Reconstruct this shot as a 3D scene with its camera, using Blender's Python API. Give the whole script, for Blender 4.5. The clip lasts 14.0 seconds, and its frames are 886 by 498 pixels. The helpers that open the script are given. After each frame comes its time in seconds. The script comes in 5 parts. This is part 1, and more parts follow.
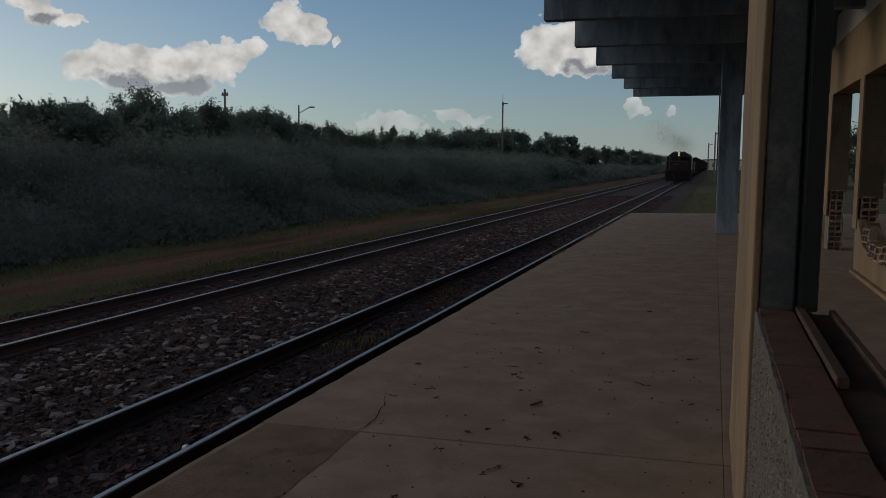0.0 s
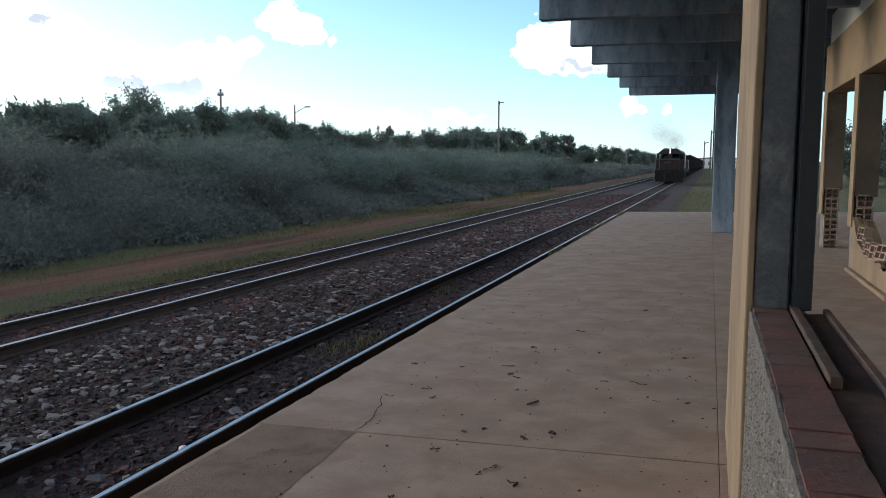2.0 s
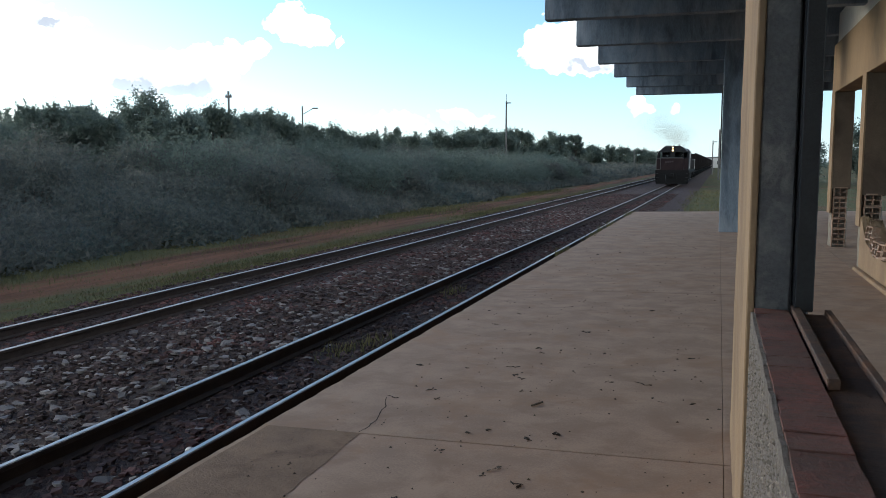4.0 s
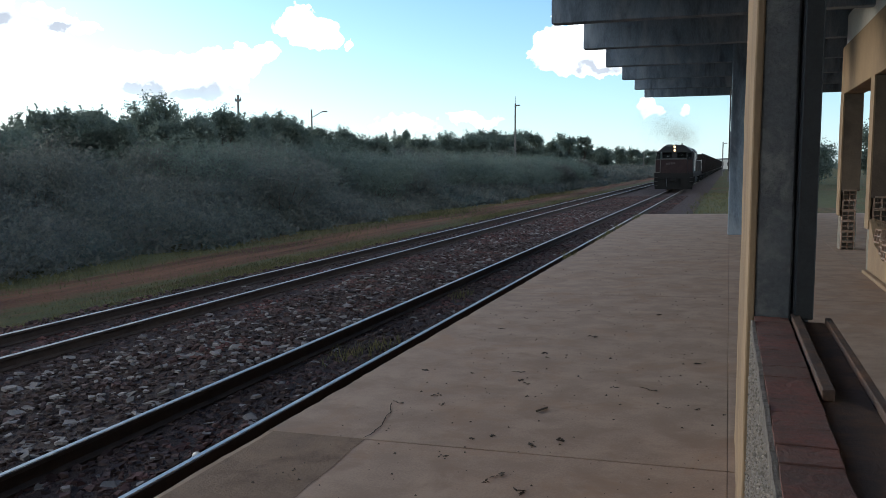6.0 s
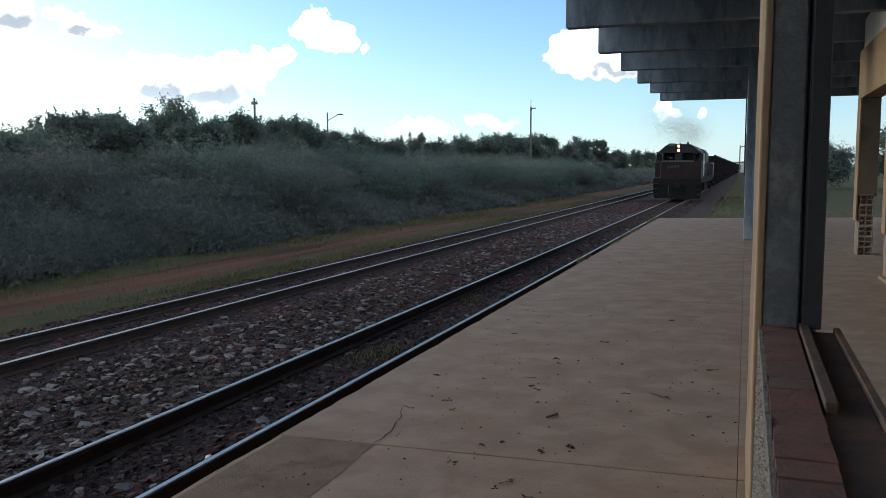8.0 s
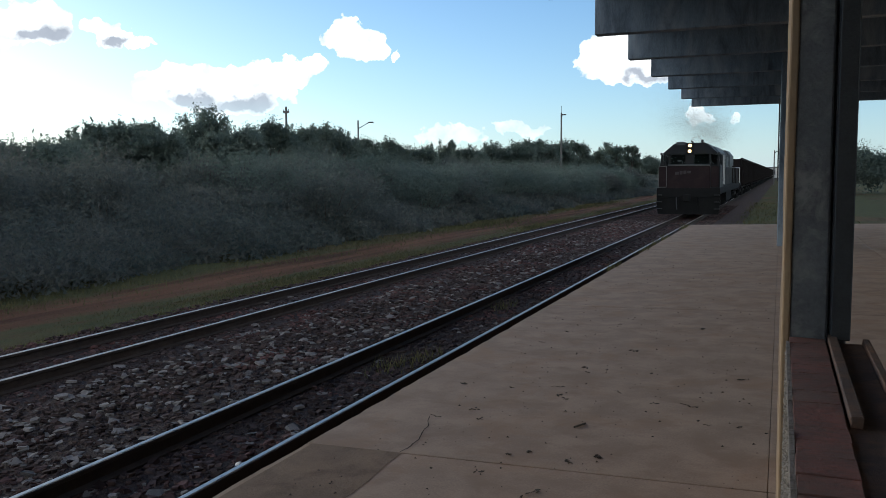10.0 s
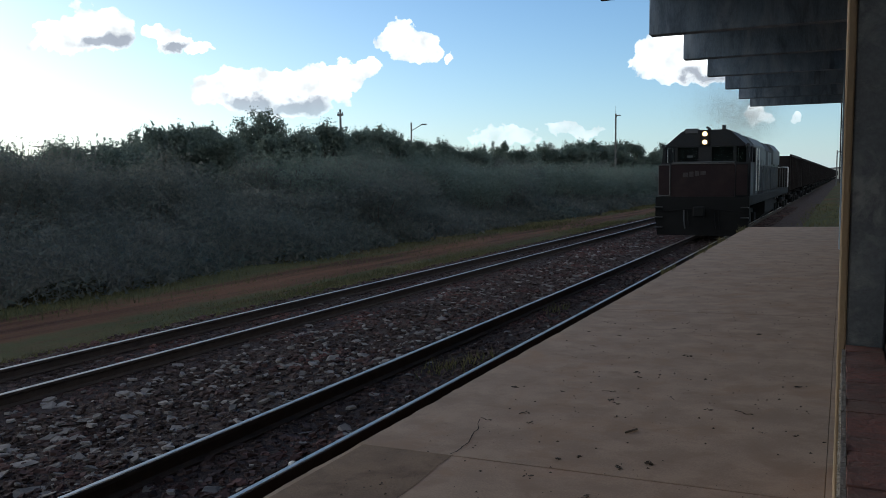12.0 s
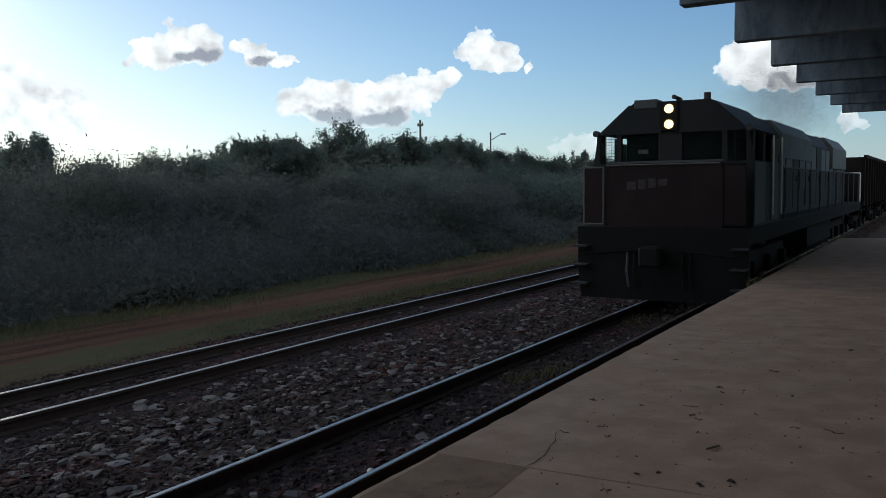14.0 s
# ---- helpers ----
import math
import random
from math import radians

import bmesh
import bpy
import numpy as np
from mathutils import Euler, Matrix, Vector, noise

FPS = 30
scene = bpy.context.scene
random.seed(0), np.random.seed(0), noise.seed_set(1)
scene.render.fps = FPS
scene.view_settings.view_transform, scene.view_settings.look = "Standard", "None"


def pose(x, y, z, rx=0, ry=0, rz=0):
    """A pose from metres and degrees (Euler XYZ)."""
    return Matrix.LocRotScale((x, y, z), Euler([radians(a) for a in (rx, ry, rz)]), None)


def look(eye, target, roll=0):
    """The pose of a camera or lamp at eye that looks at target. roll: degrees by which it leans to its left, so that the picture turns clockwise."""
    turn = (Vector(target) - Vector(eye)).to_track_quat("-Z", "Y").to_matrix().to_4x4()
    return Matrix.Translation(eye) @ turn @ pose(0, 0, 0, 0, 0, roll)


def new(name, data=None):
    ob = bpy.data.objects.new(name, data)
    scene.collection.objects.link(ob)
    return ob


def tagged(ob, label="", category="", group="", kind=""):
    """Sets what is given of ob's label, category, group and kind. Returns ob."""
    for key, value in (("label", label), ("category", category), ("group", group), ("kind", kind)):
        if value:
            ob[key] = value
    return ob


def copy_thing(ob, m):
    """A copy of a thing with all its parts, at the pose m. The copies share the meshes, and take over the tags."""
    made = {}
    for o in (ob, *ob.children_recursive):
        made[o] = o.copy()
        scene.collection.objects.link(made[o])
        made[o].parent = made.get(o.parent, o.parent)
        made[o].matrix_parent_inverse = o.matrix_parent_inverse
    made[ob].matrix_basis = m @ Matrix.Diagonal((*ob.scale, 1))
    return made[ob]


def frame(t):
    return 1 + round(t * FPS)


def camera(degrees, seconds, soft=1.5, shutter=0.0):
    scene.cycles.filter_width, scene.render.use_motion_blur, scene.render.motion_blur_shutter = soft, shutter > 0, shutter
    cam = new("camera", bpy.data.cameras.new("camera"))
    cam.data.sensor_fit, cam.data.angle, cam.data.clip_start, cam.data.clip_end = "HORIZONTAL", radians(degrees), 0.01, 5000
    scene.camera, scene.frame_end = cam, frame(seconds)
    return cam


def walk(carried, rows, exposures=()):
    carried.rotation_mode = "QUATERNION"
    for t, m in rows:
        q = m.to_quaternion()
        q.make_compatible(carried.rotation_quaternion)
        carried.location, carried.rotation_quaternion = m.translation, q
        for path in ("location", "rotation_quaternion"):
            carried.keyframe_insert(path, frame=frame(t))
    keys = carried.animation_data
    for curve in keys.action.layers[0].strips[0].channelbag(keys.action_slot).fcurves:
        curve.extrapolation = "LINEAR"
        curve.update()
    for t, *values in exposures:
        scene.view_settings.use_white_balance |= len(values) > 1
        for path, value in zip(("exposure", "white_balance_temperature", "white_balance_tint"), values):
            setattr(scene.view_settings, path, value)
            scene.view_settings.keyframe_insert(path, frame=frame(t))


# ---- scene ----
cam = camera(56.2, 14.0, 0.8)
PATH = [
    (0, (0.002, 0.766, 1.299), (-0.6120, 2.6590, 1.0927), 0.49),
    (0.5, (0.002, 0.766, 1.299), (-0.6120, 2.6590, 1.0927), 0.49),
    (1, (0.004, 0.766, 1.301), (-0.6160, 2.6570, 1.0946), 0.39),
    (1.5, (0.009, 0.771, 1.300), (-0.6080, 2.6620, 1.0938), 0.39),
    (2, (0.007, 0.763, 1.304), (-0.5991, 2.6580, 1.0960), 0.30),
    (2.5, (0.011, 0.769, 1.301), (-0.5990, 2.6630, 1.0910), 0.30),
    (3, (0.015, 0.768, 1.301), (-0.6010, 2.6590, 1.0910), 0.29),
    (5.5, (0.056, 0.770, 1.326), (-0.5787, 2.6560, 1.1255), -0.31),
    (6, (0.061, 0.768, 1.329), (-0.5858, 2.6500, 1.1283), -0.21),
    (6.5, (0.073, 0.771, 1.338), (-0.5920, 2.6470, 1.1362), -0.42),
    (7, (0.084, 0.771, 1.345), (-0.5802, 2.6470, 1.1494), -0.42),
    (7.5, (0.088, 0.770, 1.345), (-0.5843, 2.6440, 1.1513), -0.22),
    (8, (0.087, 0.767, 1.346), (-0.5943, 2.6370, 1.1521), -0.12),
    (10.5, (0.118, 0.767, 1.364), (-0.6682, 2.5980, 1.1925), -0.45),
    (11, (0.126, 0.761, 1.369), (-0.7013, 2.5740, 1.1978), -0.46),
    (11.5, (0.133, 0.761, 1.371), (-0.7194, 2.5620, 1.2004), -0.57),
    (12, (0.128, 0.755, 1.371), (-0.7384, 2.5490, 1.1990), -0.57),
    (12.5, (0.128, 0.757, 1.373), (-0.7574, 2.5420, 1.1996), -0.58),
    (13, (0.132, 0.752, 1.373), (-0.7924, 2.5170, 1.1998), -0.49),
    (13.5, (0.133, 0.749, 1.376), (-0.8397, 2.4890, 1.2158), -0.61),
    (14, (0.146, 0.737, 1.382), (-0.8882, 2.4430, 1.2347), -0.73),
]
EXPOSURES = [(0, -1.25, 6600, 9), (0.15, -0.5, 6300, 8)] + [(t, e, 6050, 6) for t, e in ((0.4, 0.54), (3.0, 0.54), (5.5, 0.44), (8.0, 0.26), (10.5, -0.03), (12.0, -0.16), (14.0, -0.50))]
walk(cam, [(t, look(eye, target, roll)) for t, eye, target, roll in PATH], EXPOSURES)

# ---- sky, sun ----
SUN_AZ, SUN_EL = 68.0, 11.0   # degrees to the left of the track's direction, degrees up
RAIL, RAIL2 = -0.676, -0.766  # rail heads of the two lines below the wall's foot
GROUND = -0.80
TRACK_X, TRACK2_X, GAUGE = -3.892, -8.007, 1.065


def fall(x):
    """The ground and platform fall slightly towards the lines."""
    return 0.0218 * max(-18.0, min(3.0, x - 0.1))


def math_node(nt, op, a, b=None, c=None, clamp=False):
    n = nt.nodes.new("ShaderNodeMath")
    n.operation, n.use_clamp = op, clamp
    for k, v in enumerate((a, b, c)):
        if v is None:
            continue
        if isinstance(v, (int, float)):
            n.inputs[k].default_value = v
        else:
            nt.links.new(v, n.inputs[k])
    return n.outputs[0]


def vec_node(nt, op, a, b=None):
    n = nt.nodes.new("ShaderNodeVectorMath")
    n.operation = op
    for k, v in enumerate((a, b)):
        if v is None:
            continue
        if isinstance(v, tuple):
            n.inputs[k].default_value = v
        else:
            nt.links.new(v, n.inputs[k])
    return n.outputs["Value"] if op == "LENGTH" else n.outputs[0]


def noise_node(nt, vec, scale, detail=4.0, rough=0.55, distort=0.0):
    n = nt.nodes.new("ShaderNodeTexNoise")
    n.inputs["Scale"].default_value, n.inputs["Detail"].default_value = scale, detail
    n.inputs["Roughness"].default_value, n.inputs["Distortion"].default_value = rough, distort
    if vec is not None:
        nt.links.new(vec, n.inputs["Vector"])
    return n


def ramp_node(nt, fac, stops):
    n = nt.nodes.new("ShaderNodeValToRGB")
    while len(n.color_ramp.elements) < len(stops):
        n.color_ramp.elements.new(0.5)
    for e, (p, c) in zip(n.color_ramp.elements, stops):
        e.position = p
        e.color = (c, c, c, 1) if isinstance(c, (int, float)) else (*c, 1)
    nt.links.new(fac, n.inputs[0])
    return n.outputs[0]


def mix_node(nt, fac, a, b, blend="MIX"):
    n = nt.nodes.new("ShaderNodeMix")
    n.data_type, n.blend_type = "RGBA", blend
    for sock, v in ((n.inputs[0], fac), (n.inputs[6], a), (n.inputs[7], b)):
        if isinstance(v, (int, float)):
            sock.default_value = v
        elif isinstance(v, tuple):
            sock.default_value = (*v, 1)
        else:
            nt.links.new(v, sock)
    return n.outputs[2]


# clouds: azimuth to the left, elevation, half width, half height, in degrees
CLOUDS_AHEAD = [
    (28.0, 8.91, 2.0, 1.4), (10.4, 7.77, 3.0, 1.9), (8.6, 6.81, 2.2, 1.2), (39.0, 5.81, 3.6, 1.5), (35.8, 5.67, 3.6, 1.6), (32.4, 6.93, 2.6, 1.1),
    (49.9, 8.7, 1.9, 1.1), (47.9, 9.4, 2.2, 1.5), (43.6, 9.0, 1.5, 0.8), (41.7, 8.5, 1.2, 0.5), (22.0, 2.73, 2.4, 0.9), (17.0, 3.03, 2.0, 0.5),
    (5.2, 3.55, 0.9, 0.55), (2.8, 3.74, 0.45, 0.35), (25.5, 8.06, 0.5, 0.3), (60.0, 4.92, 7.0, 3.0),
]
# azimuths of the clouds that show a grey underside
GREY_UNDER = (39.0, 35.8, 47.9, 43.6, 8.6)
# clouds out of view, added as bright fill light from behind and above
CLOUDS_FILL = [
    (-30, 13, 9, 4), (-55, 22, 16, 7), (-85, 14, 14, 6), (-115, 26, 22, 9), (-150, 15, 18, 7), (175, 28, 26, 10),
    (145, 13, 16, 6), (112, 22, 18, 8), (92, 10, 10, 4), (-20, 40, 30, 9), (150, 52, 40, 10),
    (-70, 9, 16, 5), (-100, 17, 24, 9), (-132, 11, 20, 8), (-165, 33, 26, 12), (160, 12, 22, 9), (128, 30, 22, 9), (-120, 48, 40, 11),
]


def build_world():
    world = bpy.data.worlds.new("sky")
    scene.world = world
    world.use_nodes = True
    nt = world.node_tree
    bg = nt.nodes["Background"]
    sky = nt.nodes.new("ShaderNodeTexSky")
    sky.sky_type, sky.sun_disc = "NISHITA", False
    sky.sun_elevation, sky.sun_rotation = radians(SUN_EL), radians(-SUN_AZ)
    sky.air_density, sky.dust_density, sky.ozone_density = 1.0, 0.3, 2.0
    tc = nt.nodes.new("ShaderNodeTexCoord")
    sep = nt.nodes.new("ShaderNodeSeparateXYZ")
    nt.links.new(tc.outputs["Generated"], sep.inputs[0])
    az = math_node(nt, "ARCTAN2", math_node(nt, "MULTIPLY", sep.outputs[0], -1.0), sep.outputs[1])
    el = math_node(nt, "ARCSINE", sep.outputs[2])
    comb = nt.nodes.new("ShaderNodeCombineXYZ")
    nt.links.new(math_node(nt, "MULTIPLY", az, 57.29578), comb.inputs[0])
    nt.links.new(math_node(nt, "MULTIPLY", el, 57.29578), comb.inputs[1])
    # ragged edges: the position is shifted by noise before the cloud shapes are met
    n1 = noise_node(nt, comb.outputs[0], 0.55, 4.0, 0.52)
    wob = vec_node(nt, "MULTIPLY", vec_node(nt, "SUBTRACT", n1.outputs["Color"], (0.5, 0.5, 0.5)), (4.0, 3.0, 0.0))
    pos = vec_node(nt, "ADD", comb.outputs[0], wob)
    near = None
    low = None
    for a, e, wa, we in CLOUDS_AHEAD + CLOUDS_FILL:
        q = vec_node(nt, "MULTIPLY", vec_node(nt, "SUBTRACT", pos, (a, e, 0.0)), (1 / wa, 1 / we, 0.0))
        r = vec_node(nt, "LENGTH", q)
        near = r if near is None else math_node(nt, "MINIMUM", near, r)
        # grey undersides; the unseen clouds behind stay white to give more fill light
        if (0 < a < 61 and a not in GREY_UNDER) or abs(a) > 80:
            continue
        q2 = vec_node(nt, "MULTIPLY", vec_node(nt, "SUBTRACT", pos, (a - 0.15 * wa, e - 0.46 * we, 0.0)), (1.2 / wa, 2.0 / we, 0.0))
        r2 = vec_node(nt, "LENGTH", q2)
        low = r2 if low is None else math_node(nt, "MINIMUM", low, r2)
    mask = ramp_node(nt, near, [(0.78, 1.0), (0.94, 0.72), (1.08, 0.0)])
    # low clouds are thin in the haze
    thin = ramp_node(nt, math_node(nt, "MULTIPLY", el, 5.73), [(0.30, 0.38), (0.55, 1.0)])
    mask = math_node(nt, "MULTIPLY", mask, thin)
    under = ramp_node(nt, low, [(0.45, 1.0), (0.95, 0.0)])
    n2 = noise_node(nt, comb.outputs[0], 0.7, 3.0, 0.5)
    puff = ramp_node(nt, n2.outputs["Fac"], [(0.32, 0.70), (0.62, 1.12)])
    white = mix_node(nt, 1.0, (13.0, 12.9, 12.7), puff, "MULTIPLY")
    cloud = mix_node(nt, math_node(nt, "MULTIPLY", under, 0.88), white, (3.7, 3.95, 4.6))
    # white haze low over the horizon, and thin bright cloud round the sun
    low_air = math_node(nt, "MULTIPLY", math_node(nt, "EXPONENT", math_node(nt, "MULTIPLY", el, -57.3 / 6.0)), 0.45, clamp=True)
    air = mix_node(nt, 1.0, sky.outputs[0], (1.0, 1.22, 1.53), "MULTIPLY")
    base = mix_node(nt, low_air, air, (7.4, 9.2, 11.2))
    dot = nt.nodes.new("ShaderNodeVectorMath")
    dot.operation = "DOT_PRODUCT"
    nt.links.new(tc.outputs["Generated"], dot.inputs[0])
    dot.inputs[1].default_value = SUN_WAY
    ang = math_node(nt, "MULTIPLY", math_node(nt, "ARCCOSINE", dot.outputs["Value"]), 57.29578)
    ang2 = math_node(nt, "MULTIPLY", ang, ang)
    veil = math_node(nt, "EXPONENT", math_node(nt, "MULTIPLY", ang2, -1.0 / 6.5 ** 2))
    wide = math_node(nt, "EXPONENT", math_node(nt, "MULTIPLY", ang2, -1.0 / 28.0 ** 2))
    wide = math_node(nt, "MULTIPLY", wide, math_node(nt, "EXPONENT", math_node(nt, "MULTIPLY", el, -57.3 / 7.5)), clamp=True)
    base = mix_node(nt, math_node(nt, "MULTIPLY", wide, 0.9), base, (17.0, 16.8, 16.0))
    col = mix_node(nt, mask, base, cloud)
    col = mix_node(nt, math_node(nt, "MULTIPLY", veil, 0.5), col, (26.0, 25.5, 24.5))
    nt.links.new(col, bg.inputs[0])
    bg.inputs[1].default_value = 0.112


SUN_WAY = Vector((-math.sin(radians(SUN_AZ)) * math.cos(radians(SUN_EL)), math.cos(radians(SUN_AZ)) * math.cos(radians(SUN_EL)), math.sin(radians(SUN_EL))))
build_world()
sun = new("sun", bpy.data.lights.new("sun", "SUN"))
sun.data.energy, sun.data.angle, sun.data.color = 1.25, radians(12.0), (1.0, 0.84, 0.64)
sun.matrix_world = look(SUN_WAY * 60, (0, 0, 0))


# ---- materials ----
def material(name, base, dark=None, scale=6.0, fine=60.0, rough=0.8, metal=0.0, bump=0.3, amount=0.6, stain=None, stain_scale=1.2, per_object=0.0, per_island=0.0, step=0.01, stretch=None, spec=0.5, stain2=None):
    """Two scales of tone, stains with a shape of their own, and fine relief."""
    m = bpy.data.materials.new(name)
    m.use_nodes = True
    nt = m.node_tree
    bs = nt.nodes["Principled BSDF"]
    tc = nt.nodes.new("ShaderNodeTexCoord")
    vec = tc.outputs["Object"]
    if stretch:
        vec = vec_node(nt, "MULTIPLY", vec, stretch)
    dark = dark or tuple(c * 0.6 for c in base)
    big = noise_node(nt, vec, scale, 5.0, 0.6)
    small = noise_node(nt, vec, fine, 4.0, 0.65)
    f = math_node(nt, "ADD", math_node(nt, "MULTIPLY", big.outputs["Fac"], 0.6), math_node(nt, "MULTIPLY", small.outputs["Fac"], 0.4))
    col = mix_node(nt, ramp_node(nt, f, [(0.5 - 0.25 * amount, 1.0), (0.5 + 0.25 * amount, 0.0)]), base, dark)
    if stain:
        sn = noise_node(nt, vec, stain_scale, 6.0, 0.65, 0.4)
        col = mix_node(nt, ramp_node(nt, sn.outputs["Fac"], [(0.48, 0.0), (0.66, 0.85)]), col, stain)
    if stain2:
        s2 = noise_node(nt, vec_node(nt, "ADD", vec, (13.0, 7.0, 3.0)), stain_scale * 0.55, 7.0, 0.7, 0.6)
        col = mix_node(nt, ramp_node(nt, s2.outputs["Fac"], [(0.50, 0.0), (0.68, 0.7)]), col, stain2)
    if per_object or per_island:
        if per_object:
            rnd = nt.nodes.new("ShaderNodeObjectInfo").outputs["Random"]
        else:
            rnd = nt.nodes.new("ShaderNodeNewGeometry").outputs["Random Per Island"]
        k = per_object or per_island
        v = math_node(nt, "ADD", math_node(nt, "MULTIPLY", rnd, 2 * k), 1 - k)
        h = nt.nodes.new("ShaderNodeHueSaturation")
        nt.links.new(v, h.inputs["Value"])
        nt.links.new(col, h.inputs["Color"])
        col = h.outputs[0]
    nt.links.new(col, bs.inputs["Base Color"])
    bs.inputs["Metallic"].default_value = metal
    bs.inputs["Specular IOR Level"].default_value = spec
    nt.links.new(math_node(nt, "ADD", math_node(nt, "MULTIPLY", f, 0.25), rough - 0.125, clamp=True), bs.inputs["Roughness"])
    if bump:
        b = nt.nodes.new("ShaderNodeBump")
        b.inputs["Strength"].default_value, b.inputs["Distance"].default_value = bump, step
        nt.links.new(math_node(nt, "ADD", big.outputs["Fac"], small.outputs["Fac"]), b.inputs["Height"])
        nt.links.new(b.outputs[0], bs.inputs["Normal"])
    return m


def glow(name, color, strength):
    m = bpy.data.materials.new(name)
    m.use_nodes = True
    bs = m.node_tree.nodes["Principled BSDF"]
    bs.inputs["Base Color"].default_value = (*color, 1)
    bs.inputs["Emission Color"].default_value = (*color, 1)
    bs.inputs["Emission Strength"].default_value = strength
    return m


def glass(name, tint, rough=0.05):
    m = bpy.data.materials.new(name)
    m.use_nodes = True
    bs = m.node_tree.nodes["Principled BSDF"]
    bs.inputs["Base Color"].default_value = (*tint, 1)
    bs.inputs["Transmission Weight"].default_value = 1.0
    bs.inputs["Roughness"].default_value, bs.inputs["IOR"].default_value = rough, 1.1
    return m


def leaf_material(name, base, tip, through_leaf=0.32, patch=0.35):
    m = bpy.data.materials.new(name)
    m.use_nodes = True
    nt = m.node_tree
    bs = nt.nodes["Principled BSDF"]
    rnd = nt.nodes.new("ShaderNodeNewGeometry").outputs["Random Per Island"]
    tc = nt.nodes.new("ShaderNodeTexCoord")
    n = noise_node(nt, tc.outputs["Object"], patch, 4.0)
    f = math_node(nt, "ADD", math_node(nt, "MULTIPLY", rnd, 0.3), math_node(nt, "MULTIPLY", n.outputs["Fac"], 0.7))
    col = mix_node(nt, ramp_node(nt, f, [(0.32, 0.0), (0.66, 1.0)]), base, tip)
    nt.links.new(col, bs.inputs["Base Color"])
    bs.inputs["Roughness"].default_value, bs.inputs["Specular IOR Level"].default_value = 0.85, 0.15
    tr = nt.nodes.new("ShaderNodeBsdfTranslucent")
    nt.links.new(mix_node(nt, 1.0, col, (1.7, 1.7, 1.7), "MULTIPLY"), tr.inputs[0])
    mx = nt.nodes.new("ShaderNodeMixShader")
    mx.inputs[0].default_value = through_leaf
    nt.links.new(bs.outputs[0], mx.inputs[1])
    nt.links.new(tr.outputs[0], mx.inputs[2])
    nt.links.new(mx.outputs[0], nt.nodes["Material Output"].inputs["Surface"])
    return m


CONCRETE = material("platform_concrete", (0.348, 0.250, 0.184), (0.262, 0.186, 0.136), 3.4, 90, 0.88, amount=0.36, bump=0.04, stain=(0.238, 0.164, 0.116), stain_scale=3.2, per_object=0.05, step=0.006, spec=0.25, stain2=(0.285, 0.178, 0.112))
CONCRETE_OLD = material("edge_concrete", (0.22, 0.165, 0.125), (0.14, 0.10, 0.075), 2.5, 60, 0.9, bump=0.5, stain=(0.12, 0.09, 0.07), stain_scale=1.6, step=0.01)
PATCH = material("patch_concrete", (0.235, 0.160, 0.108), (0.150, 0.102, 0.069), 4.0, 60, 0.95, bump=0.5, stain=(0.125, 0.084, 0.057), stain_scale=4.5, spec=0.25, stain2=(0.22, 0.15, 0.10))
BEAM = material("canopy_concrete", (0.25, 0.305, 0.37), (0.125, 0.16, 0.205), 1.9, 34, 0.88, bump=0.5, stain=(0.075, 0.092, 0.12), stain_scale=1.5, stretch=(2.2, 1, 0.6), stain2=(0.36, 0.40, 0.45))
PLASTER = material("beige_plaster", (0.33, 0.228, 0.132), (0.235, 0.156, 0.09), 2.5, 55, 0.85, bump=0.35, stain=(0.17, 0.115, 0.07), stain_scale=1.1, stretch=(1, 1, 0.6))
PIER_END = material("dark_pier_concrete", (0.132, 0.136, 0.143), (0.074, 0.076, 0.082), 5, 70, 0.9, bump=0.8, stain=(0.20, 0.195, 0.185), stain_scale=11, step=0.008)
ROUGHCAST = material("roughcast", (0.27, 0.24, 0.21), (0.10, 0.085, 0.075), 28, 130, 0.95, bump=1.0, step=0.012)
SILL_BRICK = material("sill_brick", (0.170, 0.060, 0.046), (0.085, 0.042, 0.034), 7, 60, 0.92, amount=0.45, bump=0.6, per_object=0.05, stain=(0.115, 0.07, 0.055), stain_scale=5)
HOLLOW_BRICK = material("hollow_brick", (0.40, 0.27, 0.19), (0.26, 0.16, 0.11), 9, 70, 0.9, bump=0.5, per_object=0.15, stain=(0.45, 0.40, 0.34), stain_scale=8)
MORTAR = material("mortar", (0.28, 0.25, 0.21), (0.18, 0.16, 0.13), 20, 120, 0.95, bump=0.8)
PEBBLE = material("render_pebbles", (0.27, 0.235, 0.195), (0.13, 0.11, 0.09), 20, 90, 0.9, bump=0.3, per_island=0.5)
# brown wall tone that holds the shade of the pier faces turned from the sun
SHADED_WALL = material("shaded_brown_wall", (0.20, 0.145, 0.10), (0.12, 0.085, 0.06), 3, 60, 0.92, bump=0.5, stain=(0.09, 0.065, 0.048), stain_scale=1.5)
RUST = material("rusty_steel", (0.105, 0.066, 0.050), (0.055, 0.037, 0.030), 12, 120, 0.75, 0.3, bump=0.4, stain=(0.16, 0.08, 0.045), stain_scale=7)
DARK_STEEL = material("dark_steel", (0.04, 0.042, 0.045), (0.025, 0.025, 0.027), 10, 90, 0.6, 0.4, bump=0.2)
RAIL_SIDE = material("rail_rust", (0.062, 0.048, 0.042), (0.036, 0.029, 0.026), 8, 90, 0.9, 0.0, bump=0.4, spec=0.12)
RAIL_TOP = material("rail_polish", (0.54, 0.485, 0.425), (0.36, 0.325, 0.29), 6, 80, 0.42, 1.0, bump=0.05)
